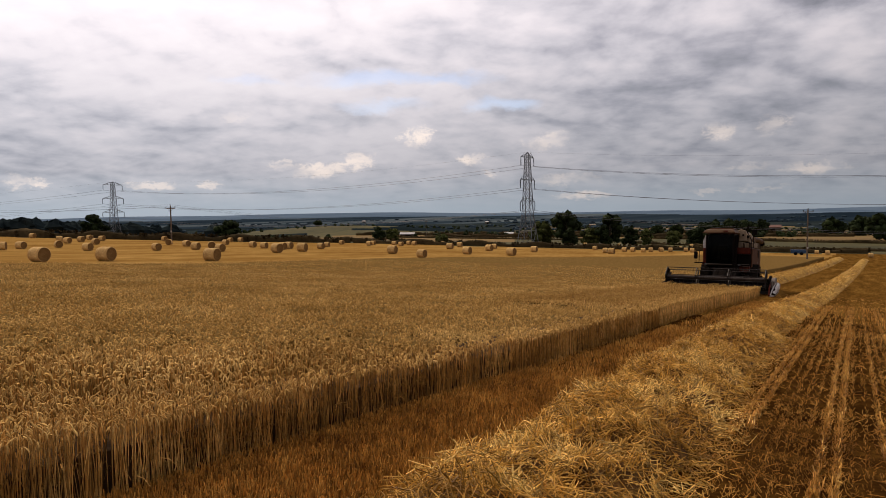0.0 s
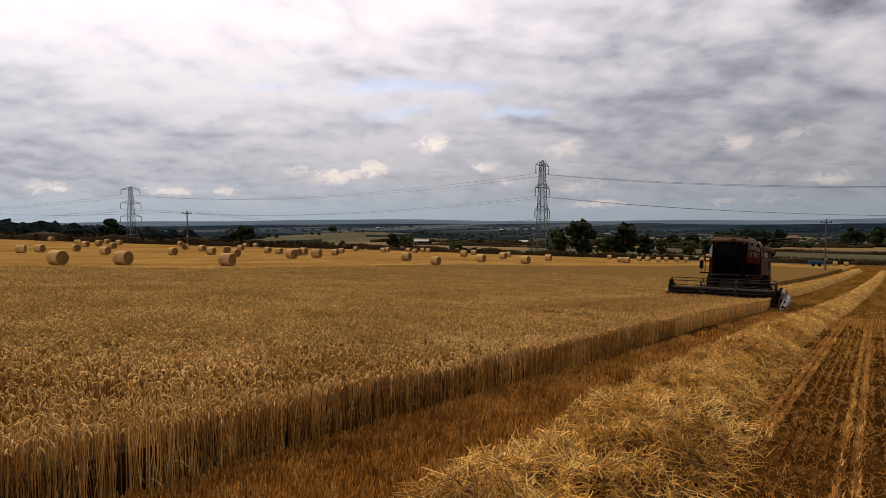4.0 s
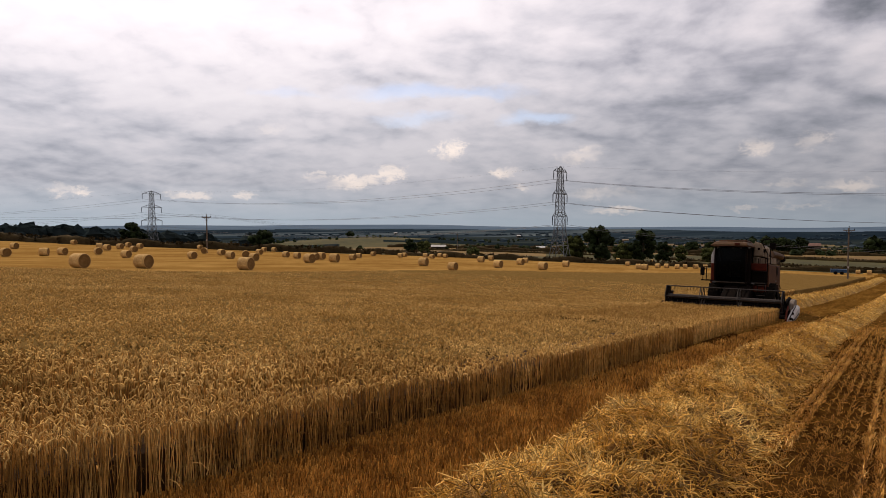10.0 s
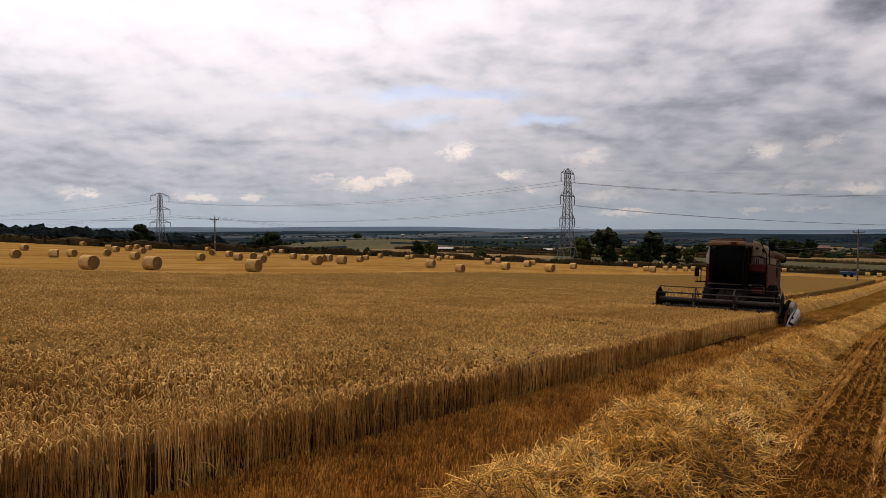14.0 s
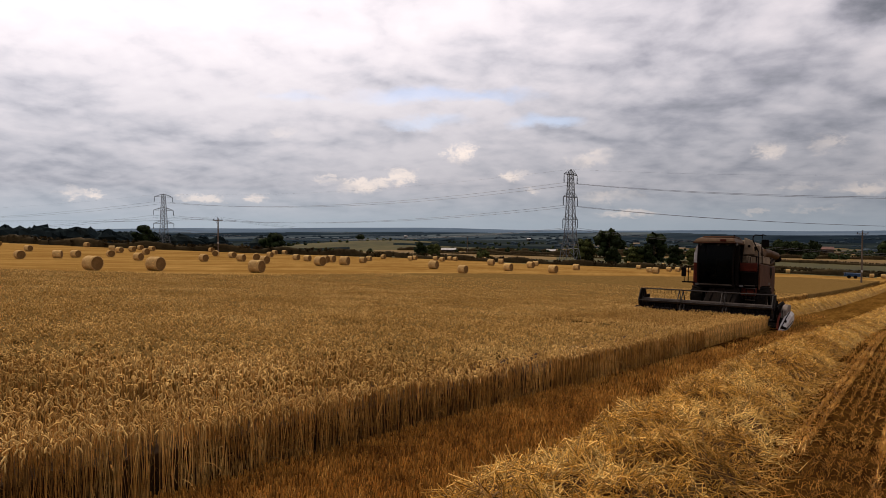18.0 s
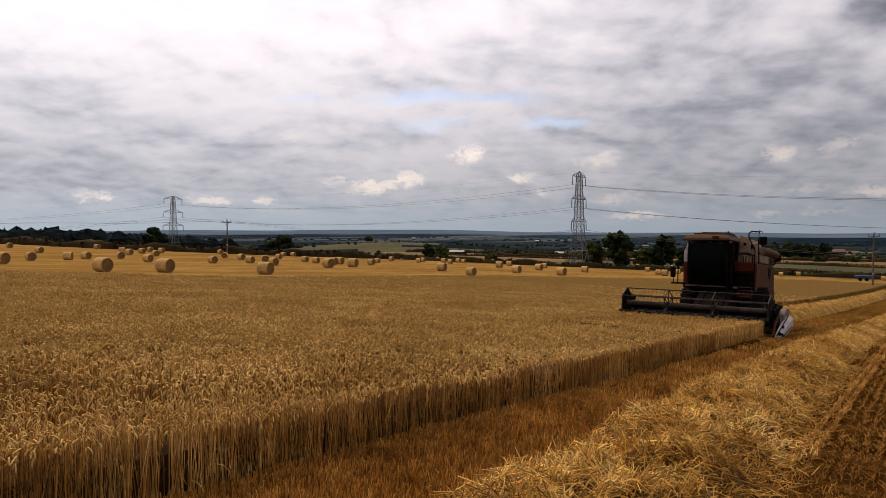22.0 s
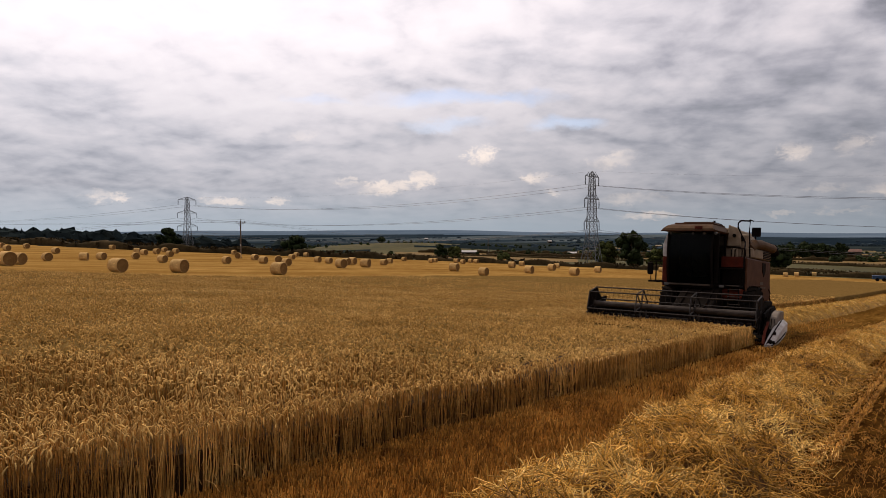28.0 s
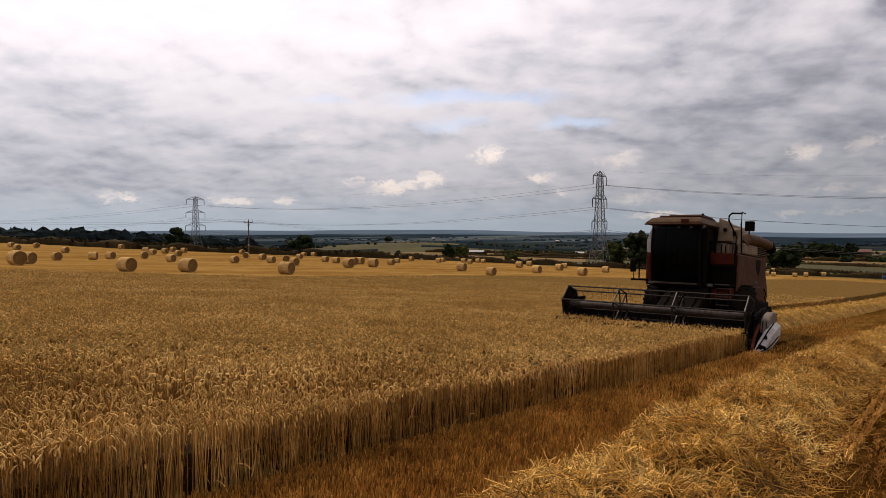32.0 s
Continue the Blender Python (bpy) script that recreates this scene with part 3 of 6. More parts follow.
def build_wheat():
    ch = []
    for r0, r1, dens, lev, size in ((3.4, 4.9, 640, 0, .90), (4.9, 6.4, 560, 0, 1.0), (6.4, 9, 330, 1, 1.08), (9, 12.5, 240, 1, 1.2), (12.5, 17, 170, 1, 1.35),
                                    (17, 24, 110, 2, 1.4), (24, 33, 65, 2, 1.6), (33, 46, 34, 2, 1.9), (46, 72, 10, 2, 2.6)):
        x, y = scatter(r0, r1, dens)
        ch += plants(x, y, lev, np.full(len(x), size), r1 < 9.5)
    x, y = rng.uniform(-15, -4.1, 3600), rng.uniform(-13.5, 3.2, 3600)
    q = np.degrees(np.arctan2(x, y)) < -73
    ch += plants(x[q], y[q], 2, np.full(q.sum(), 1.8), False)
    # the cut face: close rows of stems
    for y0, y1, per, lev, size in ((-13, -1, 50, 1, 1.3), (-1, 8.5, 140, 0, .95), (8.5, 18.4, 200, 1, 1.1)):
        n = int((y1 - y0) * per)
        y = rng.uniform(y0, y1, n)
        y = y[rng.random(n) < .8 + .2 * np.sin(y * 9 + 2 * np.sin(y * 2.7)) * np.sin(y * 3.1 + 1)]
        n = len(y)
        x = edge_x(y) - np.abs(rng.normal(0, .11, n)) + .035 * np.sin(y * 2.3) * np.sin(y * 5.9)
        ch += plants(x, y, lev, np.full(n, size))
    # stems that the divider has bent or broken out of the face
    y = rng.uniform(2.5, 17, 190)
    b = np.stack([edge_x(y) + rng.uniform(-.03, .05, 190), y, gz(edge_x(y), y) + rng.uniform(.02, .30, 190)], 1)
    d = np.stack([rng.uniform(-.02, .10, 190), rng.normal(0, .07, 190), rng.uniform(-.10, .20, 190)], 1)
    ch.append((*sweep(np.stack([b, b + d * .55 + [0, 0, .02], b + d], 1), np.tile([[.003, .003, .002]], (190, 1)), 3), 1))
    y = 27 + 45 * rng.random(1500)
    x = CUT_X + bend(y) - np.abs(rng.normal(0, .08, len(y)))
    ch += plants(x, y, 1, np.full(len(y), 2.6))
    v, f = merge(ch)
    ob = mesh_ob("standing_wheat", v, f, [M_HEAD, M_STEM])
    tagged(ob, "ripe standing wheat with nodding golden ears", "wheat", kind="stuff")

    def canopy(ys, name, right, face):
        rows = []
        cols = 90
        for y in ys:
            xl, xr = float(crop_left(y)), float(right(y)) - .20
            u = np.linspace(0, 1, cols) ** 1.6
            rows.append(np.stack([xr + (xl - xr) * u, np.full(cols, y)], 1))
        G = np.array(rows)
        X, Y = G[..., 0], G[..., 1]
        r = np.hypot(X, Y)
        Z = gz(X, Y) + .30 + .03 * sstep(4.5, 9, r) + .13 * sstep(10, 36, r) + rng.normal(0, .018, X.shape) * (r > 8)
        n, m = X.shape
        top = np.stack([X, Y, Z], -1)
        low = np.stack([X, Y, gz(X, Y) - .05], -1)
        v = np.concatenate([top.reshape(-1, 3), low.reshape(-1, 3)])
        i = np.arange(n * m).reshape(n, m)
        o = n * m
        f = np.stack([i[:-1, :-1], i[:-1, 1:], i[1:, 1:], i[1:, :-1]], -1).reshape(-1, 4)
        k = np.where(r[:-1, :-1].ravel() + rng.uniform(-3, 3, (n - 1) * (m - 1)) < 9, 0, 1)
        # the top beside the cut face gets the painted shade as well
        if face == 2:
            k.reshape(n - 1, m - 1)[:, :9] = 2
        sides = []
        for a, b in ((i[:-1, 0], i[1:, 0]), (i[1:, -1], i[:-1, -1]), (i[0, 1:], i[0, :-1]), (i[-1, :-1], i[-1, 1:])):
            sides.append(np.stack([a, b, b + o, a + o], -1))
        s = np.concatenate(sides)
        ob = mesh_ob(name, v, (np.concatenate([f, s]), np.concatenate([k, np.full(len(sides[0]), face), np.full(len(s) - len(sides[0]), 1)])), [M_CROPGAP, M_CROPFAR, M_CROPSHADE])
        tagged(ob, "solid body inside the uncut wheat, shade painted dark at the near gaps", "wheat", kind="stuff")

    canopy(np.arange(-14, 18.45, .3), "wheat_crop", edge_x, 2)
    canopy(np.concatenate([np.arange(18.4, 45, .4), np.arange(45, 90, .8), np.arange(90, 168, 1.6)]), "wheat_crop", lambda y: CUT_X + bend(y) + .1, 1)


build_wheat()

STRIP = .5
strips = []


def build_strips():
    """The bout that the combine takes: one piece of crop for every half metre."""
    y = 18.4
    while y < 40.2:
        x0, x1 = CUT_X + float(bend(y)), float(edge_x(y) + bend(y))
        yc, zc = y + STRIP / 2, g1((x0 + x1) / 2, y + STRIP / 2)
        size = 1.15 + (y - 18) * .022
        n = int(360 - (y - 18) * 8)
        xs = np.concatenate([rng.uniform(x0, x1, n), x1 - np.abs(rng.normal(0, .1, 60))])
        ys = rng.uniform(y, y + STRIP, len(xs))
        ch = plants(xs, ys, 1, np.full(len(xs), size))
        gx = np.linspace(x0, x1 - .2, 14)
        X, Y = np.meshgrid(gx, [y, y + STRIP], indexing="ij")
        Z = gz(X, Y) + .40 + rng.normal(0, .015, X.shape)
        top, low = np.stack([X, Y, Z], -1).reshape(-1, 3), np.stack([X, Y, gz(X, Y) - .03], -1).reshape(-1, 3)
        i = np.arange(28).reshape(14, 2)
        f = np.stack([i[:-1, 0], i[1:, 0], i[1:, 1], i[:-1, 1]], -1)
        s = np.concatenate([np.stack([i[1:, 0], i[:-1, 0], i[:-1, 0] + 28, i[1:, 0] + 28], -1), np.stack([i[:-1, 1], i[1:, 1], i[1:, 1] + 28, i[:-1, 1] + 28], -1),
                            np.array([[i[-1, 0], i[-1, 1], i[-1, 1] + 28, i[-1, 0] + 28]])])
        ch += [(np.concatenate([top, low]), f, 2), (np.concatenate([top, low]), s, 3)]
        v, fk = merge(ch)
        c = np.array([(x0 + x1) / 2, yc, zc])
        ob = mesh_ob("wheat_strip", v - c, fk, [M_HEAD, M_STEM, M_CROPFAR, M_CROPSHADE])
        ob.matrix_basis = pose(*c)
        tagged(ob, "ripe wheat standing in front of the combine's knife", "wheat", "crop being cut", "stuff")
        strips.append((ob, y + STRIP, c))
        y += STRIP


build_strips()


# ---------------------------------------------------------------- windrows of straw and the stubble
def mound(y0, y1, xc, half, height, dens, seed, step=.12, cols=17, swing=False):
    """A ridge of loose straw: a lumpy mat, shade-dark near the camera, and straws lying on it."""
    g = np.random.default_rng(seed)
    ys = np.arange(y0, y1 + step * .5, step)
    u = np.linspace(-1, 1, cols)
    Y, U = np.meshgrid(ys, u, indexing="ij")
    wob = .10 * np.sin(Y * 1.9 + 1) + .07 * np.sin(Y * 4.7)

    def place(U, Y):
        wob = .10 * np.sin(Y * 1.9 + 1) + .07 * np.sin(Y * 4.7)
        mid = np.interp(Y, (4, 7, 9, 13, 19, 40), (.21, .09, 0, -.10, -.16, 0)) if swing else 0
        X = xc + mid + bend(Y) + U * (half + wob * .5)
        prof = np.clip(1 - np.abs(U) ** 2.2, 0, 1) ** .8
        lump = 1 + .20 * np.sin(Y * 2.3 + U * 2) + .18 * np.sin(Y * 6.1 - U * 5 + 1) + .13 * np.sin(Y * 11 + U * 9)
        return X, gz(X, Y) + height * prof * lump

    X, Z = place(U, Y)
    Z = Z + g.normal(0, .018, Z.shape) * (1 - np.abs(U)) - .02
    n, m = X.shape
    v = np.stack([X, Y, Z], -1).reshape(-1, 3)
    i = np.arange(n * m).reshape(n, m)
    f = np.stack([i[:-1, :-1], i[:-1, 1:], i[1:, 1:], i[1:, :-1]], -1).reshape(-1, 4)
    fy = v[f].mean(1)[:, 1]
    # near faces take the painted shade, farther ones the lighter mat
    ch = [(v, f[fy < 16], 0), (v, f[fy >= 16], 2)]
    for a, b, d, rad in dens:
        a, b = max(a, y0), min(b, y1)
        if b <= a:
            continue
        k = int(d * (b - a) * half * 2)
        yy, uu = g.uniform(a, b, k), np.where(g.random(k) < .55, g.uniform(-1.04, 1.04, k), np.clip(g.normal(0, .45, k), -1.04, 1.04))
        xx, zz = place(uu, yy)
        L = .06 + .26 * g.random(k) ** 1.5
        swirl = 2.6 * np.sin(xx * 2.3 + yy * 1.5) + 1.9 * np.sin(yy * 3.4 - xx * 1.7 + 1)
        an, el = np.where(g.random(k) < .5, swirl + g.normal(0, .55, k), g.uniform(0, 2 * np.pi, k)), np.abs(g.normal(.40, .52, k))
        dv = np.stack([np.cos(an) * np.cos(el), np.sin(an) * np.cos(el), np.sin(el)], 1) * L[:, None]
        c = np.stack([xx, yy, zz + g.uniform(-.02, .06, k)], 1)
        sag = np.stack([g.normal(0, .025, k), g.normal(0, .025, k), g.normal(.008, .022, k)], 1) * (L[:, None] / .18)
        ch.append((*sweep(np.stack([c - dv / 2, c + sag, c + dv / 2], 1), np.tile([[rad * .9, rad, rad * .8]], (k, 1)), 3), 1))
    return ch


v, f = merge(mound(-4, 165, -2.03, .755, .285, ((-4, -1, 110, .006), (-1, 2.5, 260, .005), (2.5, 4.5, 950, .0042), (4.5, 8, 1000, .0042), (8, 12, 880, .0045), (12, 22, 520, .0054), (22, 45, 130, .0062), (45, 110, 40, .010)), 3, swing=True))
tagged(mesh_ob("straw_windrow", v, f, [M_MOUNDSHADE, M_STRAW, M_MOUND2]), "loose golden straw lying in a long windrow", "straw", kind="stuff")
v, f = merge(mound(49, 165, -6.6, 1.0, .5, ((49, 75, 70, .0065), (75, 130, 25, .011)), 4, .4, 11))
tagged(mesh_ob("straw_windrow", v, f, [M_MOUNDSHADE, M_STRAW, M_MOUND2]), "fresh straw windrow lying behind the combine", "straw", kind="stuff")

swaths = []


def build_swaths():
    y = 26.6
    while y < 49:
        xc, yc = -6.6 + float(bend(y + .5)), y + .5
        c = np.array([xc, yc, g1(xc, yc)])
        v, f = merge(mound(y, y + 1.06, -6.6, 1.0, .5, ((y, y + 1.06, 95, .005),), int(y * 10), .18, 11))
        ob = mesh_ob("straw_heap", v - c, f, [M_MOUNDSHADE, M_STRAW, M_MOUND2])
        ob.matrix_basis = pose(*c)
        tagged(ob, "freshly threshed straw dropped behind the combine", "straw", "straw dropped by the combine", "stuff")
        swaths.append((ob, yc, c))
        y += 1.0


build_swaths()


def build_stubble():
    ch = []
    row = .125

    def stubs(x0, x1, y0, y1, per, rad, hgt, keep, stray=.014):
        xs = np.arange(math.ceil(x0 / row), math.floor(x1 / row)) * row
        n = int(len(xs) * (y1 - y0) * per)
        x = rng.choice(xs, n) + rng.normal(0, stray, n)
        y = rng.uniform(y0, y1, n)
        x = x + bend(y)
        q = rng.random(n) < keep(x, y)
        x, y = x[q], y[q]
        n = len(x)
        b = np.stack([x, y, gz(x, y) - .01], 1)
        t = b + np.stack([rng.normal(0, .022, n), rng.normal(0, .022, n), rng.uniform(.5, 1.15, n) * hgt], 1)
        return (*sweep(np.stack([b, t], 1), np.full((n, 2), rad), 3), 0)

    def keep(x, y):
        track = (np.abs(x - .12) < .11) | (np.abs(x + .80) < .05) | (np.abs(x - 2.1) < .2)
        ridge = (np.abs(x + .12) < .07) | (np.abs(x - .69) < .08) | (np.abs(x + .97) < .06)
        return np.where(x < -2.5, 1.0, np.where(track, .14, np.where(ridge, .42, .29))) * ((x < -2.6) | (x > -1.35)) * (np.hypot(x, y) > 2.2)

    ch.append(stubs(-4.05, -2.3, 2.5, 9, 370, .0041, .12, lambda x, y: .95 * (x < -2.55)))
    ch.append(stubs(-2.3, 4.5, 1.5, 9, 300, .0025, .040, keep, .026))
    ch.append(stubs(-4.0, 5, -7, 2.5, 16, .0046, .11, lambda x, y: 1.0 * ((x < -2.7) | (x > -1.1)) * (np.hypot(x, y) > .5)))
    ch.append(stubs(-4.05, -2.3, 9, 18, 55, .0056, .12, keep))
    ch.append(stubs(-2.3, 6, 9, 22, 80, .0040, .048, keep, .017))
    ch.append(stubs(-4.05, 9, 18, 34, 16, .007, .10, keep, .03))
    ch.append(stubs(-9.0, -4.2, 18, 44, 7, .006, .13, lambda x, y: np.full(len(x), .6)))
    # straw left standing proud between the wheel tracks
    for xr, n, y0 in ((-1.02, 520, 7), (-.90, 480, 7.5), (-.225, 420, 5.5), (-.09, 420, 5), (.26, 110, 7), (.62, 240, 5), (.76, 240, 5)):
        y = y0 + 26 * rng.random(3 * n) ** 1.7
        x = xr + bend(y) + rng.normal(0, .017, 3 * n)
        b = np.stack([x, y, gz(x, y)], 1)
        t = b + np.stack([rng.normal(0, .018, 3 * n), rng.normal(0, .07, 3 * n), rng.uniform(.02, .055, 3 * n)], 1)
        ch.append((*sweep(np.stack([b, t], 1), np.repeat((.0024 + .00018 * y)[:, None], 2, 1), 3), 0))
        ch.append((*sweep(np.stack([b, t], 1)[::5] + [.006, 0, .004], np.repeat((.0022 + .00016 * y[::5])[:, None], 2, 1), 3), 1))
    for x0, x1, y0, y1, n, rad in ((-4.0, -2.6, 2.5, 9, 1500, .0028), (-4.1, 4, 1.8, 9, 2600, .0022), (-4.1, 6, 9, 20, 3600, .003), (-9, 8, 20, 42, 4200, .0045)):
        x, y = rng.uniform(x0, x1, n), rng.uniform(y0, y1, n)
        x = x + bend(y)
        an, el, L = rng.uniform(0, 2 * np.pi, n), rng.normal(.15, .3, n), rng.uniform(.03, .14, n)
        d = np.stack([np.cos(an) * np.cos(el), np.sin(an) * np.cos(el), np.sin(el)], 1) * L[:, None]
        c = np.stack([x, y, gz(x, y) + rng.uniform(.01, .07, n)], 1)
        ch.append((*sweep(np.stack([c - d / 2, c + d / 2], 1), np.full((n, 2), rad), 3), 0))
    n = 1500
    y = 2.6 + 15 * rng.random(n) ** 1.4
    x = -1.29 + bend(y) + np.abs(rng.normal(0, .15, n)) + np.interp(y, (4, 7, 9, 13, 19), (.21, .09, 0, -.10, -.16))
    an, el, L = rng.uniform(0, 2 * np.pi, n), rng.normal(.15, .25, n), rng.uniform(.05, .22, n)
    d = np.stack([np.cos(an) * np.cos(el), np.sin(an) * np.cos(el), np.sin(el)], 1) * L[:, None]
    c = np.stack([x, y, gz(x, y) + rng.uniform(.01, .06, n)], 1)
    ch.append((*sweep(np.stack([c - d / 2, c + d / 2], 1), np.full((n, 2), .0030), 3), 1))
    v, f = merge(ch)
    tagged(mesh_ob("stubble", v, f, [M_STUB, M_STRAW]), "cut wheat stubble in rows with wheel tracks", "stubble", kind="stuff")


build_stubble()


# ---------------------------------------------------------------- round bales
def bale_master():
    """Origin at the foot, axis along x, diameter 1 m, length .95 m."""
    bm = bmesh.new()
    seg, half = 40, .475
    rings = []
    for x, r in ((-half, .455), (-half + .03, .49), (-.2, .5), (.2, .5), (half - .03, .49), (half, .455)):
        ring = []
        for k in range(seg):
            t = 2 * math.pi * k / seg
            rr = r * (1 + .012 * math.sin(5 * t + x * 9) + .008 * math.sin(11 * t))
            z = .5 + rr * math.sin(t)
            ring.append(bm.verts.new((x, rr * math.cos(t) * 1.01, max(z, .012))))
        rings.append(ring)
    for a, b in zip(rings, rings[1:]):
        for k in range(seg):
            bm.faces.new((a[k], a[(k + 1) % seg], b[(k + 1) % seg], b[k]))
    bm.faces.new(rings[0])
    bm.faces.new(rings[-1][::-1])
    bmesh.ops.recalc_face_normals(bm, faces=bm.faces[:])
    ob = part("round_bale", bm, M_BALE, smooth=True)
    # both ends get the shaded straw colour
    for s in (-1, 1):
        bm = bmesh.new()
        n = 20
        # coiled layers: concentric rolls stepping in and out
        radii = [.455 * (1 - i / 9) for i in range(9)] + [.01]
        rows = []
        for i, r in enumerate(radii):
            off = .476 + .012 * (1 - (r / .455) ** 2) + (.0015 if i % 2 else 0)
            rows.append([bm.verts.new((s * off, r * math.cos(2 * math.pi * k / n) * (1 + .02 * math.sin(3 * k + i)), max(.5 + r * math.sin(2 * math.pi * k / n), .014))) for k in range(n)])
        for a, b in zip(rows, rows[1:]):
            for k in range(n):
                bm.faces.new((a[k], a[(k + 1) % n], b[(k + 1) % n], b[k]))
        bmesh.ops.recalc_face_normals(bm, faces=bm.faces[:])
        part("coiled_end", bm, M_BALESHADE, ob, "coiled straw end of the bale, coloured as if in shade", smooth=True)
    bm = bmesh.new()
    for x in [-.40 + .1 * i for i in range(9)]:
        pts = [(x + .004 * math.sin(k * 1.7), .505 * math.cos(t), max(.5 + .505 * math.sin(t), .016)) for k, t in [(k, 2 * math.pi * k / 30) for k in range(31)]]
        tube(bm, pts[::2], .004, 3)
    part("twine", bm, M_STRAW, ob, "pale twine wound round the bale")
    return tagged(ob, "round straw bale standing on golden stubble", "bale", "bales on the stubble")


BALES_NEAR = ((-61.1, 33.4, 1.35), (-61.5, 39.9, 1.41), (-57.5, 49.1, 1.39), (-72.5, 28.7, 1.45), (-79.6, 32.6, 1.3), (-90.9, 77.6, 1.3), (-85.5, 88.3, 1.3), (-60.5, 139.6, 1.35), (-53.4, 83.1, 1.21), (-91.5, 37.6, 1.15), (-95.2, 42.5, 1.15), (-74.5, 75.8, 1.45), (-81.3, 71, 1.21), (-92.2, 57.1, 1.15), (-88.6, 65.5, 1.15), (-99.1, 49.2, 1.15), (-76.8, 83.8, 1.45), (-66, 93.7, 1.41), (-88.7, 72.6, 1.18), (-102.1, 53.3, 1.15), (-105.6, 60.7, 1.15), (-59.6, 107.7, 1.4), (-52.8, 111.7, 1.45), (-88.4, 92.9, 1.36), (-91.8, 90.2, 1.15), (-102.6, 82, 1.15), (-97, 92.4, 1.15), (-87.9, 101.1, 1.2))
BALES_MID = ((-115.6, 73.1, 1.15), (-110.4, 84.3, 1.15), (-123.2, 72.5, 1.15), (-131.5, 60.2, 1.15), (-111.3, 98.6, 1.15), (-68.8, 134.3, 1.45), (-98.1, 114.8, 1.15), (-130.6, 79.6, 1.15), (-132.5, 76.4, 1.15), (-45.9, 148.1, 1.36), (-147.4, 58.4, 1.16), (-80.4, 137.1, 1.45), (-49.7, 155.6, 1.17), (-137.7, 88.5, 1.15), (-145.7, 90.8, 1.15), (-77.7, 154.4, 1.26), (-104.7, 138.5, 1.15), (-161.5, 67.9, 1.15), (-99.4, 144.9, 1.15), (-142, 107.2, 1.15), (-165.9, 64.6, 1.15), (-113.6, 138.7, 1.15), (-45.8, 173.8, 1.15), (-50.2, 172.6, 1.15), (-88.8, 156.5, 1.32))
BALES_FAR = ((-108.5, 145.4, 1.15), (-159.9, 86.1, 1.15), (-135.6, 121.7, 1.15), (-49, 176, 1.15), (-106.2, 151.6, 1.15), (-137.2, 126.5, 1.15), (-59.9, 178.8, 1.15), (-46.2, 182.9, 1.15), (-103.8, 157.7, 1.15), (-44.6, 187.2, 1.15), (-107.6, 160.7, 1.15), (-43.1, 191.5, 1.15), (-105, 169.8, 1.15), (-165, 114.1, 1.15), (-40.4, 197.8, 1.15), (-181.5, 92.9, 1.15), (-105.7, 176, 1.15), (-96.4, 185, 1.18), (-44.7, 210.5, 1.15), (-67.5, 206.2, 1.15), (-64.8, 217.2, 1.15), (-75.8, 216.6, 1.15), (-168, 156.7, 1.15), (-170.1, 161.2, 1.15), (-46.2, 235.2, 1.15), (-37.8, 193, 1.15), (-34, 200, 1.15), (-32.5, 207, 1.15), (-29.5, 216, 1.2), (3, 194.6, 1.1), (-9.2, 213, 1.1), (-6.6, 212, 1.1))


def build_bales():
    first = bale_master()
    g = random.Random(5)
    for i, (x, y, d) in enumerate(BALES_NEAR + BALES_MID + BALES_FAR):
        turn = g.uniform(-9, 14) if g.random() < .85 else g.uniform(-50, 60)
        m = pose(x, y, g1(x, y) - .02, 0, 0, turn)
        ob = first if i == 0 else copy_thing(first, m)
        ob.matrix_basis = m @ Matrix.Diagonal((d, d, d, 1))


build_bales()


# ---------------------------------------------------------------- trees, hedges and woods
def leaf_cards(centres, radii, n, size, g):
    """Leaf clumps: small bent quads scattered through rough balls of foliage."""
    k = len(centres)
    c = np.repeat(np.asarray(centres), n, 0)
    r = np.repeat(np.asarray(radii), n, 0)
    d = g.normal(size=(k * n, 3))
    d /= np.linalg.norm(d, axis=1, keepdims=True)
    p = c + d * (r * g.uniform(.35, 1.12, k * n) ** .6)[:, None] * np.array([1, 1, .8])
    a = g.normal(size=(k * n, 3))
    a /= np.linalg.norm(a, axis=1, keepdims=True)
    b = np.cross(a, g.normal(size=(k * n, 3)))
    b /= np.linalg.norm(b, axis=1, keepdims=True)
    s = (size * g.uniform(.5, 1.3, k * n))[:, None]
    v = np.stack([p - a * s, p - b * s * .7, p + a * s, p + b * s * .7], 1).reshape(-1, 3)
    f = np.arange(4 * k * n).reshape(-1, 4)
    # a few broad leaf masses close the heart of each clump
    m = max(3, n // 6)
    c2, r2 = np.repeat(np.asarray(centres), m, 0), np.repeat(np.asarray(radii), m, 0)
    p = c2 + g.normal(0, .22, (k * m, 3)) * r2[:, None]
    a = g.normal(size=(k * m, 3))
    a /= np.linalg.norm(a, axis=1, keepdims=True)
    b = np.cross(a, g.normal(size=(k * m, 3)))
    b /= np.linalg.norm(b, axis=1, keepdims=True)
    s = (r2 * g.uniform(.45, .75, k * m))[:, None]
    v2 = np.stack([p - a * s, p - b * s, p + a * s, p + b * s], 1).reshape(-1, 3)
    return np.concatenate([v, v2]), np.concatenate([f, np.arange(4 * k * m).reshape(-1, 4) + len(v)])


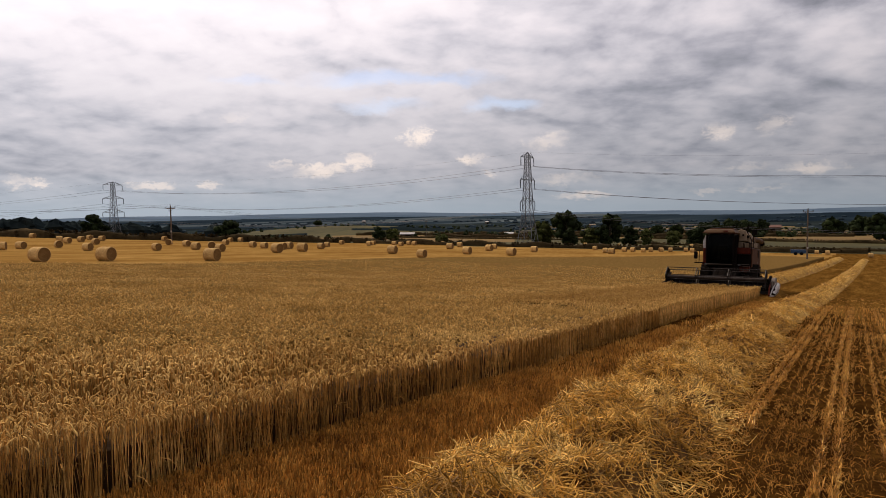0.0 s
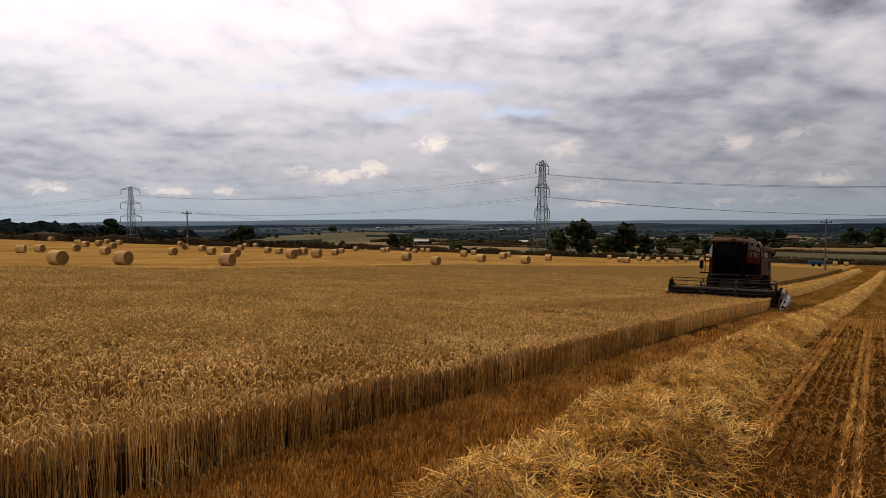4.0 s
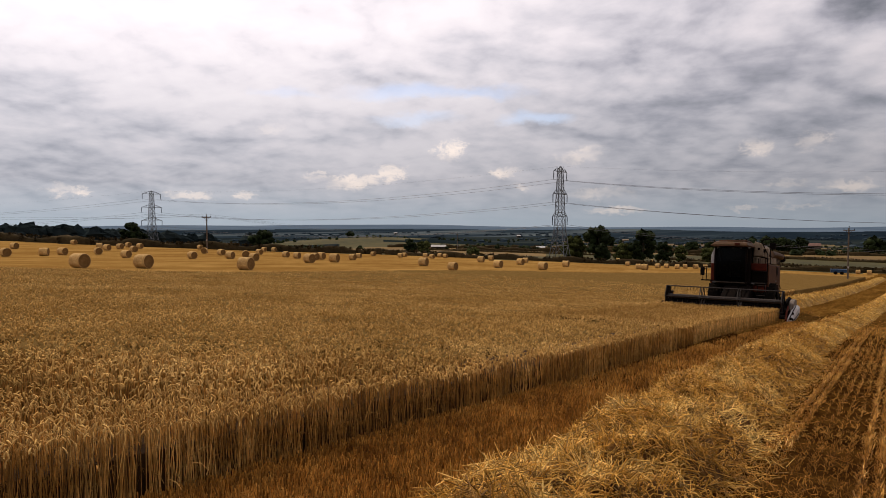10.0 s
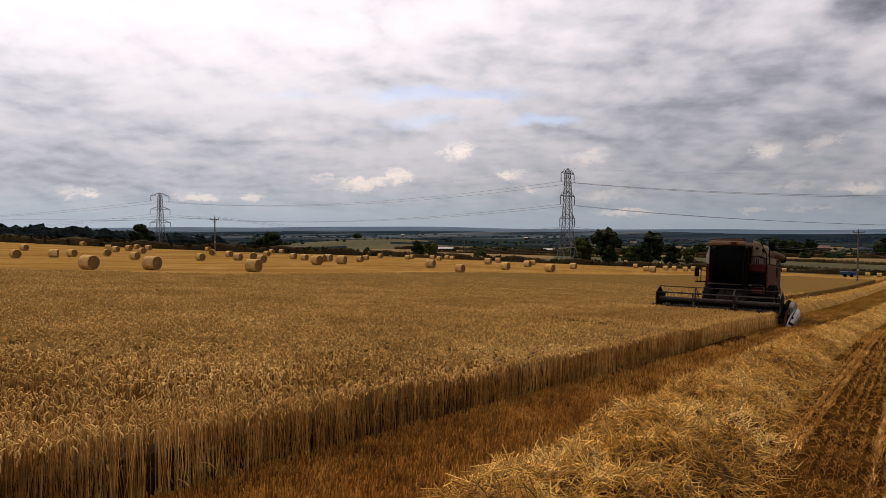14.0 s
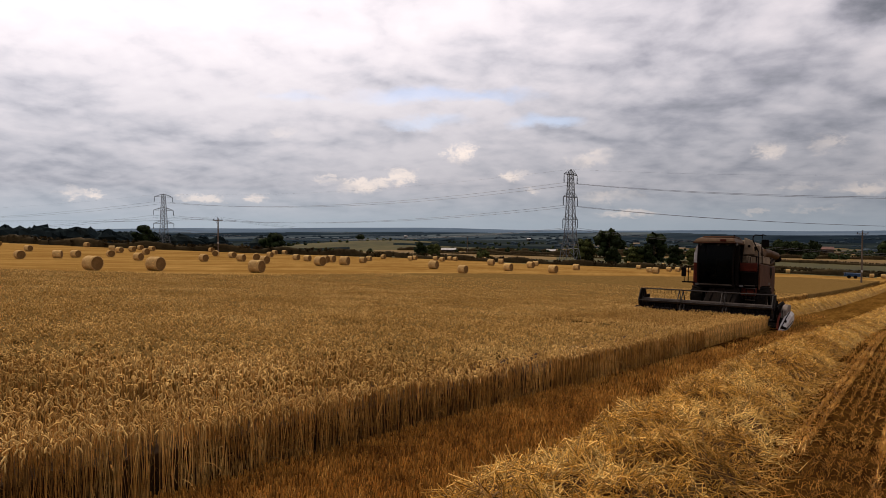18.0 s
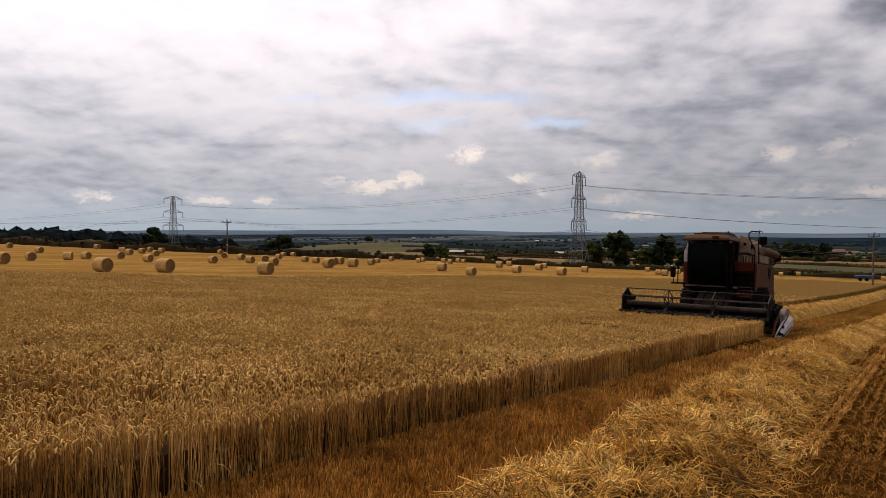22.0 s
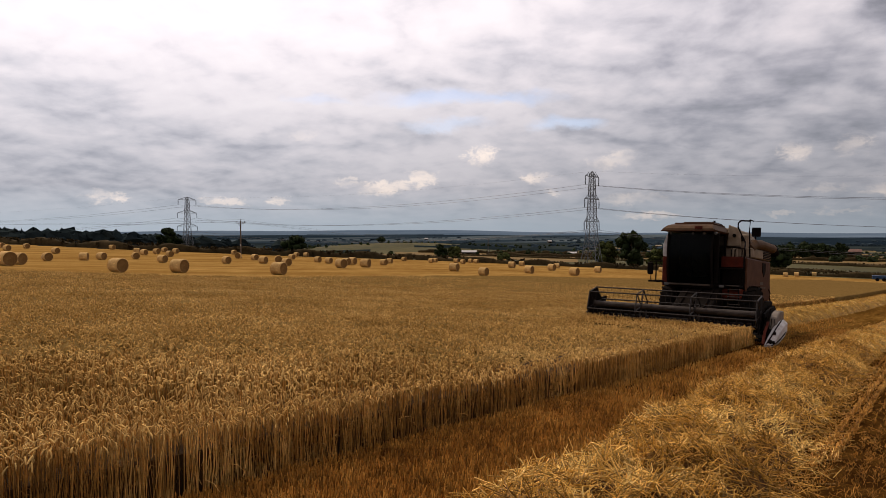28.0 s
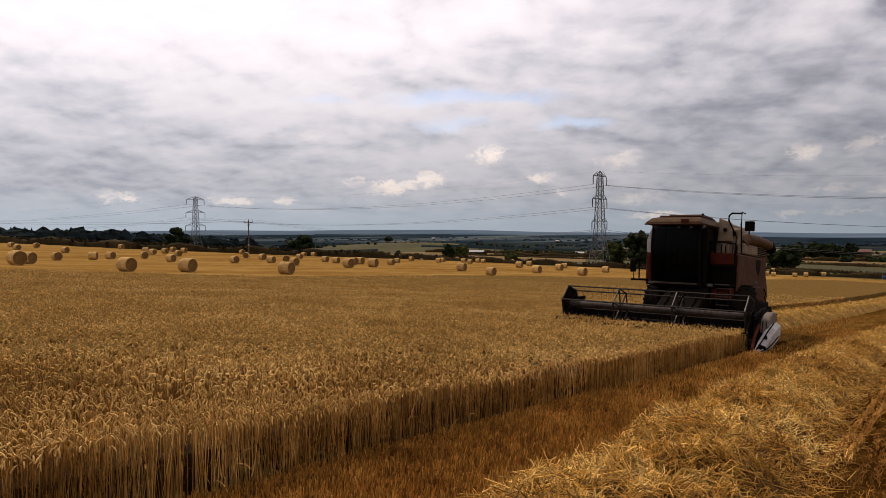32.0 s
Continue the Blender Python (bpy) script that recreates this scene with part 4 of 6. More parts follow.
def lumps(centres, radii, g, lat=5, lon=8, wide=1.0, rough=.16):
    """Solid, lumpy foliage masses."""
    c, r = np.asarray(centres, float), np.asarray(radii, float)
    k = len(c)
    th = np.linspace(.12, np.pi - .12, lat)[None, :, None] + g.normal(0, .06, (k, lat, lon))
    ph = (2 * np.pi * np.arange(lon) / lon)[None, None, :] + g.normal(0, .12, (k, lat, lon))
    rr = r[:, None, None] * (1 + g.normal(0, rough, (k, lat, lon)))
    v = np.stack([wide * rr * np.sin(th) * np.cos(ph), wide * rr * np.sin(th) * np.sin(ph), rr * np.cos(th) * .85], -1) + c[:, None, None]
    i = np.arange(k * lat * lon).reshape(k, lat, lon)
    j = np.roll(i, -1, 2)
    f = np.stack([i[:, :-1], j[:, :-1], j[:, 1:], i[:, 1:]], -1).reshape(-1, 4)
    q = lon // 4
    cap = np.stack([i[:, 0, 0], i[:, 0, q], i[:, 0, 2 * q], i[:, 0, 3 * q]], -1)
    return v.reshape(-1, 3), np.concatenate([f, cap])


def joined(*vf):
    n, V, F = 0, [], []
    for v, f in vf:
        V.append(v)
        F.append(f + n)
        n += len(v)
    return np.concatenate(V), np.concatenate(F)


def tree(x, y, h, w, seed, label, leaf=None, clumps=40, cards=66):
    g = np.random.default_rng(seed)
    ob = root("tree", label, "tree", pose(x, y, g1(x, y) - .1))
    bm = bmesh.new()
    tube(bm, [(0, 0, 0), (.04 * h * g.normal(), .03, h * .25), (.02 * h, 0, h * .5), (0, 0, h * .8)], .035 * h, 8, .008 * h)
    for i in range(7):
        t, z0 = g.uniform(0, 6.28), h * g.uniform(.22, .6)
        e = (math.cos(t) * w * .36, math.sin(t) * w * .36, z0 + h * g.uniform(.12, .28))
        tube(bm, [(0, 0, z0), (e[0] * .5, e[1] * .5, z0 * .55 + e[2] * .45), e], .014 * h, 5, .004 * h)
    part("trunk", bm, M_BARK, ob)
    cs, rs = [], []
    for i in range(clumps):
        t, u = g.uniform(0, 6.28), g.uniform(.0, 1) ** .5
        q = g.uniform(-1, 1)
        rad = w * .42 * math.sqrt(max(.05, 1 - q * q * .9)) * u
        cs.append((rad * math.cos(t), rad * math.sin(t), h * (.52 + .40 * q)))
        rs.append(w * g.uniform(.10, .19))
    v, f = joined(leaf_cards(cs, np.array(rs) * 1.12, cards, .021 * w, g), lumps(cs, np.array(rs) * .85, g))
    mesh_ob("crown", v, f, leaf or M_LEAF, ob)
    return ob


DARKT, PALET = "dark green broadleaf tree beyond the field hedge", "olive green bushy tree beside the pylon"
for i, (x, y, h, w, lab, lf) in enumerate((
        (-80, 210, 11.2, 10, DARKT, M_LEAF), (-70, 224, 10.4, 9.5, DARKT, M_LEAF), (-89, 212, 8, 8.5, PALET, M_LEAF2), (-76, 222, 6, 7, PALET, M_LEAF2),
        (-66, 234, 6.6, 6.5, DARKT, M_LEAF), (-63, 243, 6.2, 4.5, DARKT, M_LEAF2), (-57, 258, 5.2, 6, DARKT, M_LEAF2), (-51, 262, 5.6, 6, DARKT, M_LEAF), (-47, 262, 8.0, 9.0, DARKT, M_LEAF), (-100, 408, 6.5, 9, DARKT, M_LEAF),
        (-92, 425, 6.5, 9, DARKT, M_LEAF), (-77, 462, 8, 12, DARKT, M_LEAF), (-70, 478, 9.5, 13, DARKT, M_LEAF), (-62, 486, 9.5, 13, DARKT, M_LEAF), (-54, 495, 9, 12, DARKT, M_LEAF), (-12, 470, 9, 14, DARKT, M_LEAF), (2, 460, 10, 15, DARKT, M_LEAF),
        (9, 372, 12, 12, DARKT, M_LEAF), (20, 380, 11, 12, DARKT, M_LEAF), (-180, 113, 6.0, 6, DARKT, M_LEAF), (-186, 118, 4, 7, DARKT, M_LEAF), (-157, 140, 5.4, 7.5, DARKT, M_LEAF),
        (-131.5, 187, 4.6, 5, PALET, M_LEAF2), (-134.5, 183.5, 5.2, 4.6, DARKT, M_LEAF), (-118, 196, 3, 5, PALET, M_LEAF2), (-455, 520, 6, 9, DARKT, M_LEAF))):
    tree(x, y, h, w, 100 + i, lab, lf)


def hedge(points, height, thick, seed, label, lf=None, step=.7):
    g = np.random.default_rng(seed)
    cs, rs = [], []
    for (x0, y0), (x1, y1) in zip(points, points[1:]):
        n = max(2, int(math.hypot(x1 - x0, y1 - y0) / step))
        for i in range(n):
            t = (i + g.random()) / n
            x, y = x0 + (x1 - x0) * t + g.normal(0, thick * .3), y0 + (y1 - y0) * t + g.normal(0, thick * .3)
            hh = height * (.80 + .30 * abs(math.sin(x * .11 + y * .07)) * g.uniform(.6, 1.1))
            for lv in (.35, .8):
                cs.append((x, y, g1(x, y) + hh * lv))
                rs.append(max(hh * .30, .38))
    # the dense heart of the hedge: a lumpy ribbon with rounded shoulders
    ring = []
    for (x0, y0), (x1, y1) in zip(points, points[1:]):
        n = max(3, int(math.hypot(x1 - x0, y1 - y0) / 1.3))
        dx, dy = (x1 - x0) / math.hypot(x1 - x0, y1 - y0), (y1 - y0) / math.hypot(x1 - x0, y1 - y0)
        for i in range(n):
            x, y = x0 + (x1 - x0) * i / n, y0 + (y1 - y0) * i / n
            hh = height * (.8 + .25 * math.sin(x * .23 + y * .31) + .2 * g.random())
            ring.append([(x - dy * o * thick * g.uniform(.8, 1.1), y + dx * o * thick, g1(x, y) - .1 + q * hh) for o, q in ((-.5, 0), (-.5, .62), (-.2, .98), (.2, .98), (.5, .62), (.5, 0))])
    rv = np.array(ring)
    ii = np.arange(len(rv) * 6).reshape(-1, 6)
    rf = np.stack([ii[:-1, :-1], ii[:-1, 1:], ii[1:, 1:], ii[1:, :-1]], -1).reshape(-1, 4)
    v, f = joined((rv.reshape(-1, 3), rf), leaf_cards(cs, np.array(rs) * 1.15, 14, .09 + .05 * height, g))
    return tagged(mesh_ob("hedge", v, f, lf or M_HEDGE), label, "hedge", kind="stuff")


hedge([(-262, 42), (-197, 79), (-164, 90), (-143, 122), (-125, 158)], 1.9, 1.6, 11, "overgrown brown-green hedge along the field edge")
hedge([(-125, 158), (-87, 180), (-60, 198), (-31, 217), (4, 226)], 1.5, 1.4, 12, "low clipped hedge below the bale field")
hedge([(-75, 262), (-40, 256), (-10, 250), (30, 244)], .9, 1.0, 13, "low hedge dividing the far stubble fields")
hedge([(-190, 262), (-140, 272), (-95, 288)], 1.0, 1.3, 14, "low hedge dividing the far stubble fields")
hedge([(-86, 345), (-50, 338), (-10, 330), (30, 324)], 1.3, 1.2, 17, "low hedge dividing the far stubble fields")
hedge([(-210, 330), (-150, 350), (-90, 400), (0, 430)], 2.0, 2.0, 15, "field hedge on the valley side", step=1.6)
hedge([(-330, 420), (-250, 470), (-150, 520), (-40, 560)], 2.4, 2.0, 16, "field hedge on the valley side", step=2.0)


def wood(label, clusters, per, az, rad, h, spread, seed, material, cards=0):
    """Far woodland: copses and tree lines, each drawn out across the slope, in one mesh."""
    g = np.random.default_rng(seed)
    a, r = np.radians(g.uniform(*az, clusters)), g.uniform(rad[0] ** .5, rad[1] ** .5, clusters) ** 2
    x, y = np.repeat(r * np.sin(a), per), np.repeat(r * np.cos(a), per)
    n = clusters * per
    u = np.repeat(np.radians(g.uniform(35, 75, clusters)), per)
    along, across = g.normal(0, spread, n), g.normal(0, spread * .16, n)
    x, y = x + along * np.cos(u) - across * np.sin(u), y + along * np.sin(u) + across * np.cos(u)
    ok = (np.hypot(x, y) > rad[0]) & (np.hypot(x, y) < rad[1] * 1.05)
    x, y = x[ok], y[ok]
    n = len(x)
    hh = h * (g.uniform(.8, 1.05, n) if cards > 12 else g.uniform(.6, 1.15, n))
    z = gz(x, y)
    cs = np.concatenate([np.stack([x, y, z + hh * .25], 1), np.stack([x + g.normal(0, .2, n) * hh, y, z + hh * .62], 1)])
    rs = np.concatenate([hh * .5, hh * .42])
    dense = cards > 20
    v, f = lumps(cs, rs * (.8 if dense else 1), g, 7 if dense else 5 if cards else 4, 10 if dense else 6 if cards else 8, 1.25 if cards else 4.0, .1 if dense else .2)
    if cards:
        v, f = joined((v, f), leaf_cards(cs, rs * 1.12, cards, (.09 if dense else .06) * h, g))
    ob = mesh_ob("woodland", v, f, material)
    ob.data.polygons.foreach_set("use_smooth", np.full(len(ob.data.polygons), dense or cards == 0))
    return tagged(ob, label, "wood", kind="stuff")


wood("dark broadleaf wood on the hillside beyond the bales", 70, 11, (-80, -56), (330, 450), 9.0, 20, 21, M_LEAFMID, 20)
wood("hedgerow trees dividing the fields of the valley side", 17, 9, (-57, 10), (400, 640), 3.2, 20, 22, M_LEAF, 12)
wood("wooded hedgerows below the fields of the valley side", 40, 9, (-57, 12), (620, 1000), 2.8, 32, 25, M_LEAF, 9)
wood("dark copses and tree lines in the valley", 34, 9, (-80, 14), (700, 1250), 3.0, 50, 23, M_LEAFHAZE)
wood("woods on the valley floor", 26, 9, (-80, 14), (1250, 2600), 3.8, 110, 24, M_LEAFHAZE)


# ---------------------------------------------------------------- pylons, poles and wires
def strut(bm, a, b, r):
    tube(bm, [a, b], r, 4)


ARMS = ((25.0, 4.6), (18.8, 5.0), (12.6, 5.2))


def pylon(x, y, top):
    z = g1(x, y)
    H0 = top - z
    k = H0 / 26.5
    ob = root("pylon", "grey steel lattice pylon carrying power lines", "pylon", pose(x, y, z), "power line pylons")

    def half(h):
        return np.interp(h, (0, 9, 25.5, 26.5), (2.5, 1.25, .62, .1))

    lv = [0, 4.5, 8.2, 11.2, 13.6, 16, 18.2, 20.2, 22.2, 24, 25.5]
    for sx in (-1, 1):
        for sy in (-1, 1):
            bm = bmesh.new()
            tube(bm, [(sx * half(h), sy * half(h), h * k) for h in lv] + [(0, 0, 26.5 * k)], .11, 4)
            part("leg", bm, M_STEEL, ob)
    for d in range(4):
        bm = bmesh.new()
        for a, b in zip(lv, lv[1:]):
            ha, hb = half(a), half(b)
            if d < 2:
                s = -1 if d else 1
                strut(bm, (-ha, s * ha, a * k), (hb, s * hb, b * k), .06)
                strut(bm, (ha, s * ha, a * k), (-hb, s * hb, b * k), .06)
                strut(bm, (-hb, s * hb, b * k), (hb, s * hb, b * k), .05)
            else:
                s = -1 if d == 3 else 1
                strut(bm, (s * ha, -ha, a * k), (s * hb, hb, b * k), .06)
                strut(bm, (s * ha, ha, a * k), (s * hb, -hb, b * k), .06)
                strut(bm, (s * hb, -hb, b * k), (s * hb, hb, b * k), .05)
        part("lattice_side", bm, M_STEEL, ob)
    for h, w in ARMS:
        for s in (-1, 1):
            bm = bmesh.new()
            q, tip = half(h), (0, s * w, h * k)
            for u in (-1, 1):
                strut(bm, (u * q, s * q, h * k), tip, .08)
                strut(bm, (u * q * .9, s * q * .9, (h + 1.3) * k), tip, .07)
                strut(bm, (u * q * .5, s * (q + w) / 2, h * k), (u * q * .5, s * (q + w) / 2, (h + .65) * k), .05)
            arm = part("cross_arm", bm, M_STEEL, ob)
            bm = bmesh.new()
            tube(bm, [(0, s * w, h * k), (0, s * w, (h - 2.4) * k)], .07, 6)
            for i in range(8):
                c = (h - .3 - .26 * i) * k
                tube(bm, [(0, s * w, c), (0, s * w, c - .12)], .16, 8)
            part("insulator", bm, M_BLACK, arm, "dark string of insulator discs")
    return [(x, y + s * w, z + (h - 2.4) * k) for h, w in ARMS for s in (-1, 1)] + [(x, y, z + 26.5 * k)]


def wire(a, b, sag, r=.03, label="sagging power line between pylons"):
    bm = bmesh.new()
    n = 40
    pts = [(a[0] + (b[0] - a[0]) * t, a[1] + (b[1] - a[1]) * t, a[2] + (b[2] - a[2]) * t - 4 * sag * t * (1 - t)) for t in [i / n for i in range(n + 1)]]
    tube(bm, pts, r, 4)
    return tagged(part("power_line", bm, M_WIRE), label, "cable", "overhead power lines")


PYL_A, PYL_B, PYL_C, PYL_Z = (-283, 188, 15.5), (-83, 187, 17.9), (117, 186, 16.5), (-660, 189, 12)
pa, pb, pc, pz = pylon(*PYL_A), pylon(*PYL_B), pylon(*PYL_C), pylon(*PYL_Z)
for a, b, s in ((pz, pa, 4.2), (pa, pb, 4.2), (pb, pc, 5.5)):
    for i, (u, v) in enumerate(zip(a, b)):
        wire(u, v, s if i < 6 else s - 1.2, .035 if i < 6 else .009)


def pole(x, y, top, turn):
    z = g1(x, y)
    h = top - z
    ob = root("utility_pole", "dark wooden utility pole with a short crossarm", "pole", pose(x, y, z - .05, 0, 0, turn), "utility poles")
    bm = bmesh.new()
    tube(bm, [(0, 0, 0), (0, 0, h * .5), (0, 0, h)], .16, 10, .11)
    part("post", bm, M_WOOD, ob)
    bm = bmesh.new()
    box(bm, -.95, .95, -.19, -.09, h - .55, h - .42, .01)
    part("crossarm", bm, M_WOOD, ob)
    for xx in (-.85, 0, .85):
        bm = bmesh.new()
        zz = h if xx == 0 else h - .42
        tube(bm, [(xx, -.14, zz), (xx, -.14, zz + .12)], .03, 6)
        tube(bm, [(xx, -.14, zz + .10), (xx, -.14, zz + .26)], .075, 8)
        part("insulator", bm, M_BLACK, ob)
    bm = bmesh.new()
    tube(bm, [(-.6, -.14, h - .45), (0, -.14, h - 1.2)], .03, 5)
    tube(bm, [(.6, -.14, h - .45), (0, -.14, h - 1.2)], .03, 5)
    part("brace", bm, M_GREY, ob)
    bm = bmesh.new()
    box(bm, -.12, .12, -.19, -.16, 2.4, 2.75, .004)
    part("notice_plate", bm, M_WHITE, ob, "small pale warning plate")
    return [(x + math.cos(radians(turn)) * q, y + math.sin(radians(turn)) * q, z + h + (.2 if q == 0 else -.2)) for q in (-.85, 0, .85)]


p1 = pole(-117, 90, 2.97, 35)
p2 = pole(-7.9, 146.3, .72, 20)
p0 = pole(-330, 62, 8.0, 35)
p3 = pole(-190, 300, -4.2, 35)
for a, b, s in ((p0, p1, 2.6), (p1, p3, 2.0)):
    for u, v in zip(a, b):
        wire(u, v, s, .014, "thin wire strung between utility poles")


# ---------------------------------------------------------------- farm shed and trailer in the distance
M_TILE = mat("old_roof_tile", ((.10, .055, .045), (.16, .09, .07)), 3, .85)


def shed(x, y, w, d, h, turn, label, roof=None):
    ob = root("farm_shed", label, "shed", pose(x, y, g1(x, y), 0, 0, turn))
    bm = bmesh.new()
    box(bm, -w / 2, w / 2, -d / 2, d / 2, 0, h, .03)
    part("wall", bm, M_BARK, ob)
    bm = bmesh.new()
    prism(bm, [(-d / 2 - .4, h), (0, h + d * .22), (d / 2 + .4, h), (d / 2 + .4, h + .15), (0, h + d * .22 + .15), (-d / 2 - .4, h + .15)], "x", -w / 2 - .4, w / 2 + .4)
    part("roof", bm, roof or M_CREAM, ob)
    bm = bmesh.new()
    box(bm, -w * .18, w * .18, -d / 2 - .06, -d / 2 + .02, .05, h * .8, .02)
    part("door", bm, M_BLACK, ob)


shed(-250, 372, 9, 5, 2.2, 30, "pale-roofed farm shed on the valley side", M_WHITE)
shed(-193, 405, 5, 4, 1.8, 25, "small pale-roofed shed on the valley side", M_WHITE)
shed(-62, 640, 15, 9, 3.6, 10, "low farm shed beyond the far trees", M_TILE)
for sx, sy, sw in ((-640, 1240, 7), (-1150, 1500, 9)):
    shed(sx, sy, sw, 9, 3.4, 40, "small pale-roofed farm shed far in the valley", M_WHITE)
shed(-305, 900, 8, 5, 2.6, 20, "small pale-roofed farm shed far in the valley")
shed(-150, 1000, 8, 5, 2.6, 60, "small pale-roofed farm shed far in the valley")

M_BLUE = mat("faded_blue_paint", ((.010, .036, .085), (.018, .058, .13)), 6, .5, dirt=(.06, .05, .04, .4))


def trailer(x, y):
    ob = root("farm_trailer", "blue farm trailer parked by the far hedge", "trailer", pose(x, y, g1(x, y), 0, 0, 6))
    bm = bmesh.new()
    box(bm, -1.8, 1.8, -1, 1, .55, 1.30, .04)
    part("body", bm, M_BLUE, ob)
    bm = bmesh.new()
    box(bm, -1.85, 1.85, -1.05, 1.05, 1.27, 1.36, .02)
    part("rim_rail", bm, M_BLUE, ob)
    bm = bmesh.new()
    tube(bm, [(1.9, 0, .7), (3.0, 0, .55)], .07, 6)
    part("drawbar", bm, M_BLACK, ob)
    for sx in (-.7, .7):
        for sy in (-1, 1):
            bm = bmesh.new()
            wheel_disc(bm, -.12, .12, 0, 0, .42, 18)
            wv = part("wheel", bm, M_RUB, ob)
            wv.matrix_basis = pose(sx, sy * .9, .42, 0, 0, 90)


trailer(-13.0, 203)


# ---------------------------------------------------------------- the combine harvester
# its space: x to the side, front towards -y, origin on the ground under the middle of the knife
HL, HR = -2.84, 2.45                   # ends of the header


def tyre_wheel(parent, x, y, r, w, rim_r, name="wheel"):
    bm = bmesh.new()
    seg, prof = 36, [(-w / 2, rim_r), (-w / 2, r * .90), (-w * .40, r * .975), (w * .40, r * .975), (w / 2, r * .90), (w / 2, rim_r)]
    rings = [[bm.verts.new((px, pr * math.cos(t), pr * math.sin(t))) for t in [2 * math.pi * k / seg for k in range(seg)]] for px, pr in prof]
    for a, b in zip(rings, rings[1:]):
        for k in range(seg):
            bm.faces.new((a[k], a[(k + 1) % seg], b[(k + 1) % seg], b[k]))
    for k in range(20):
        for s in (-1, 1):
            t = 2 * math.pi * (k + (.5 if s > 0 else 0)) / 20
            vs = box(bm, 0, s * w * .5, -.035, .035, r * .95, r * 1.0)
            for v in vs:
                v.co.y += abs(v.co.x) * .35
            bmesh.ops.rotate(bm, verts=vs, cent=(0, 0, 0), matrix=Matrix.Rotation(t, 3, "X"))
    bmesh.ops.recalc_face_normals(bm, faces=bm.faces[:])
    wh = part(name, bm, M_RUB, parent, "dusty black lugged tyre")
    bm = bmesh.new()
    wheel_disc(bm, -w * .30, w * .30, 0, 0, rim_r * 1.02, 28)
    part("rim", bm, M_BEIGE, wh)
    bm = bmesh.new()
    wheel_disc(bm, -w * .42, w * .42, 0, 0, rim_r * .35, 16)
    for k in range(8):
        t = 2 * math.pi * k / 8
        wheel_disc(bm, -w * .36, w * .36, rim_r * .6 * math.cos(t), rim_r * .6 * math.sin(t), .03, 6)
    part("hub", bm, M_GREY, wh)
    wh.matrix_basis = pose(x, y, r)
    return wh


M_BAT = mat("rubbed_dark_paint", ((.006, .0038, .003), (.015, .010, .008), (.040, .030, .024)), 9, .45, .1, spec=.2)
M_REEL = mat("scuffed_grey_paint", ((.016, .011, .009), (.031, .023, .019), (.060, .046, .038)), 7, .5, .1, dirt=(.03, .019, .010, .4))
M_GUARD = mat("dented_pale_paint", ((.085, .066, .052), (.135, .106, .084), (.20, .16, .13)), 7, .6, bump=.1, dirt=(.05, .034, .021, .6))


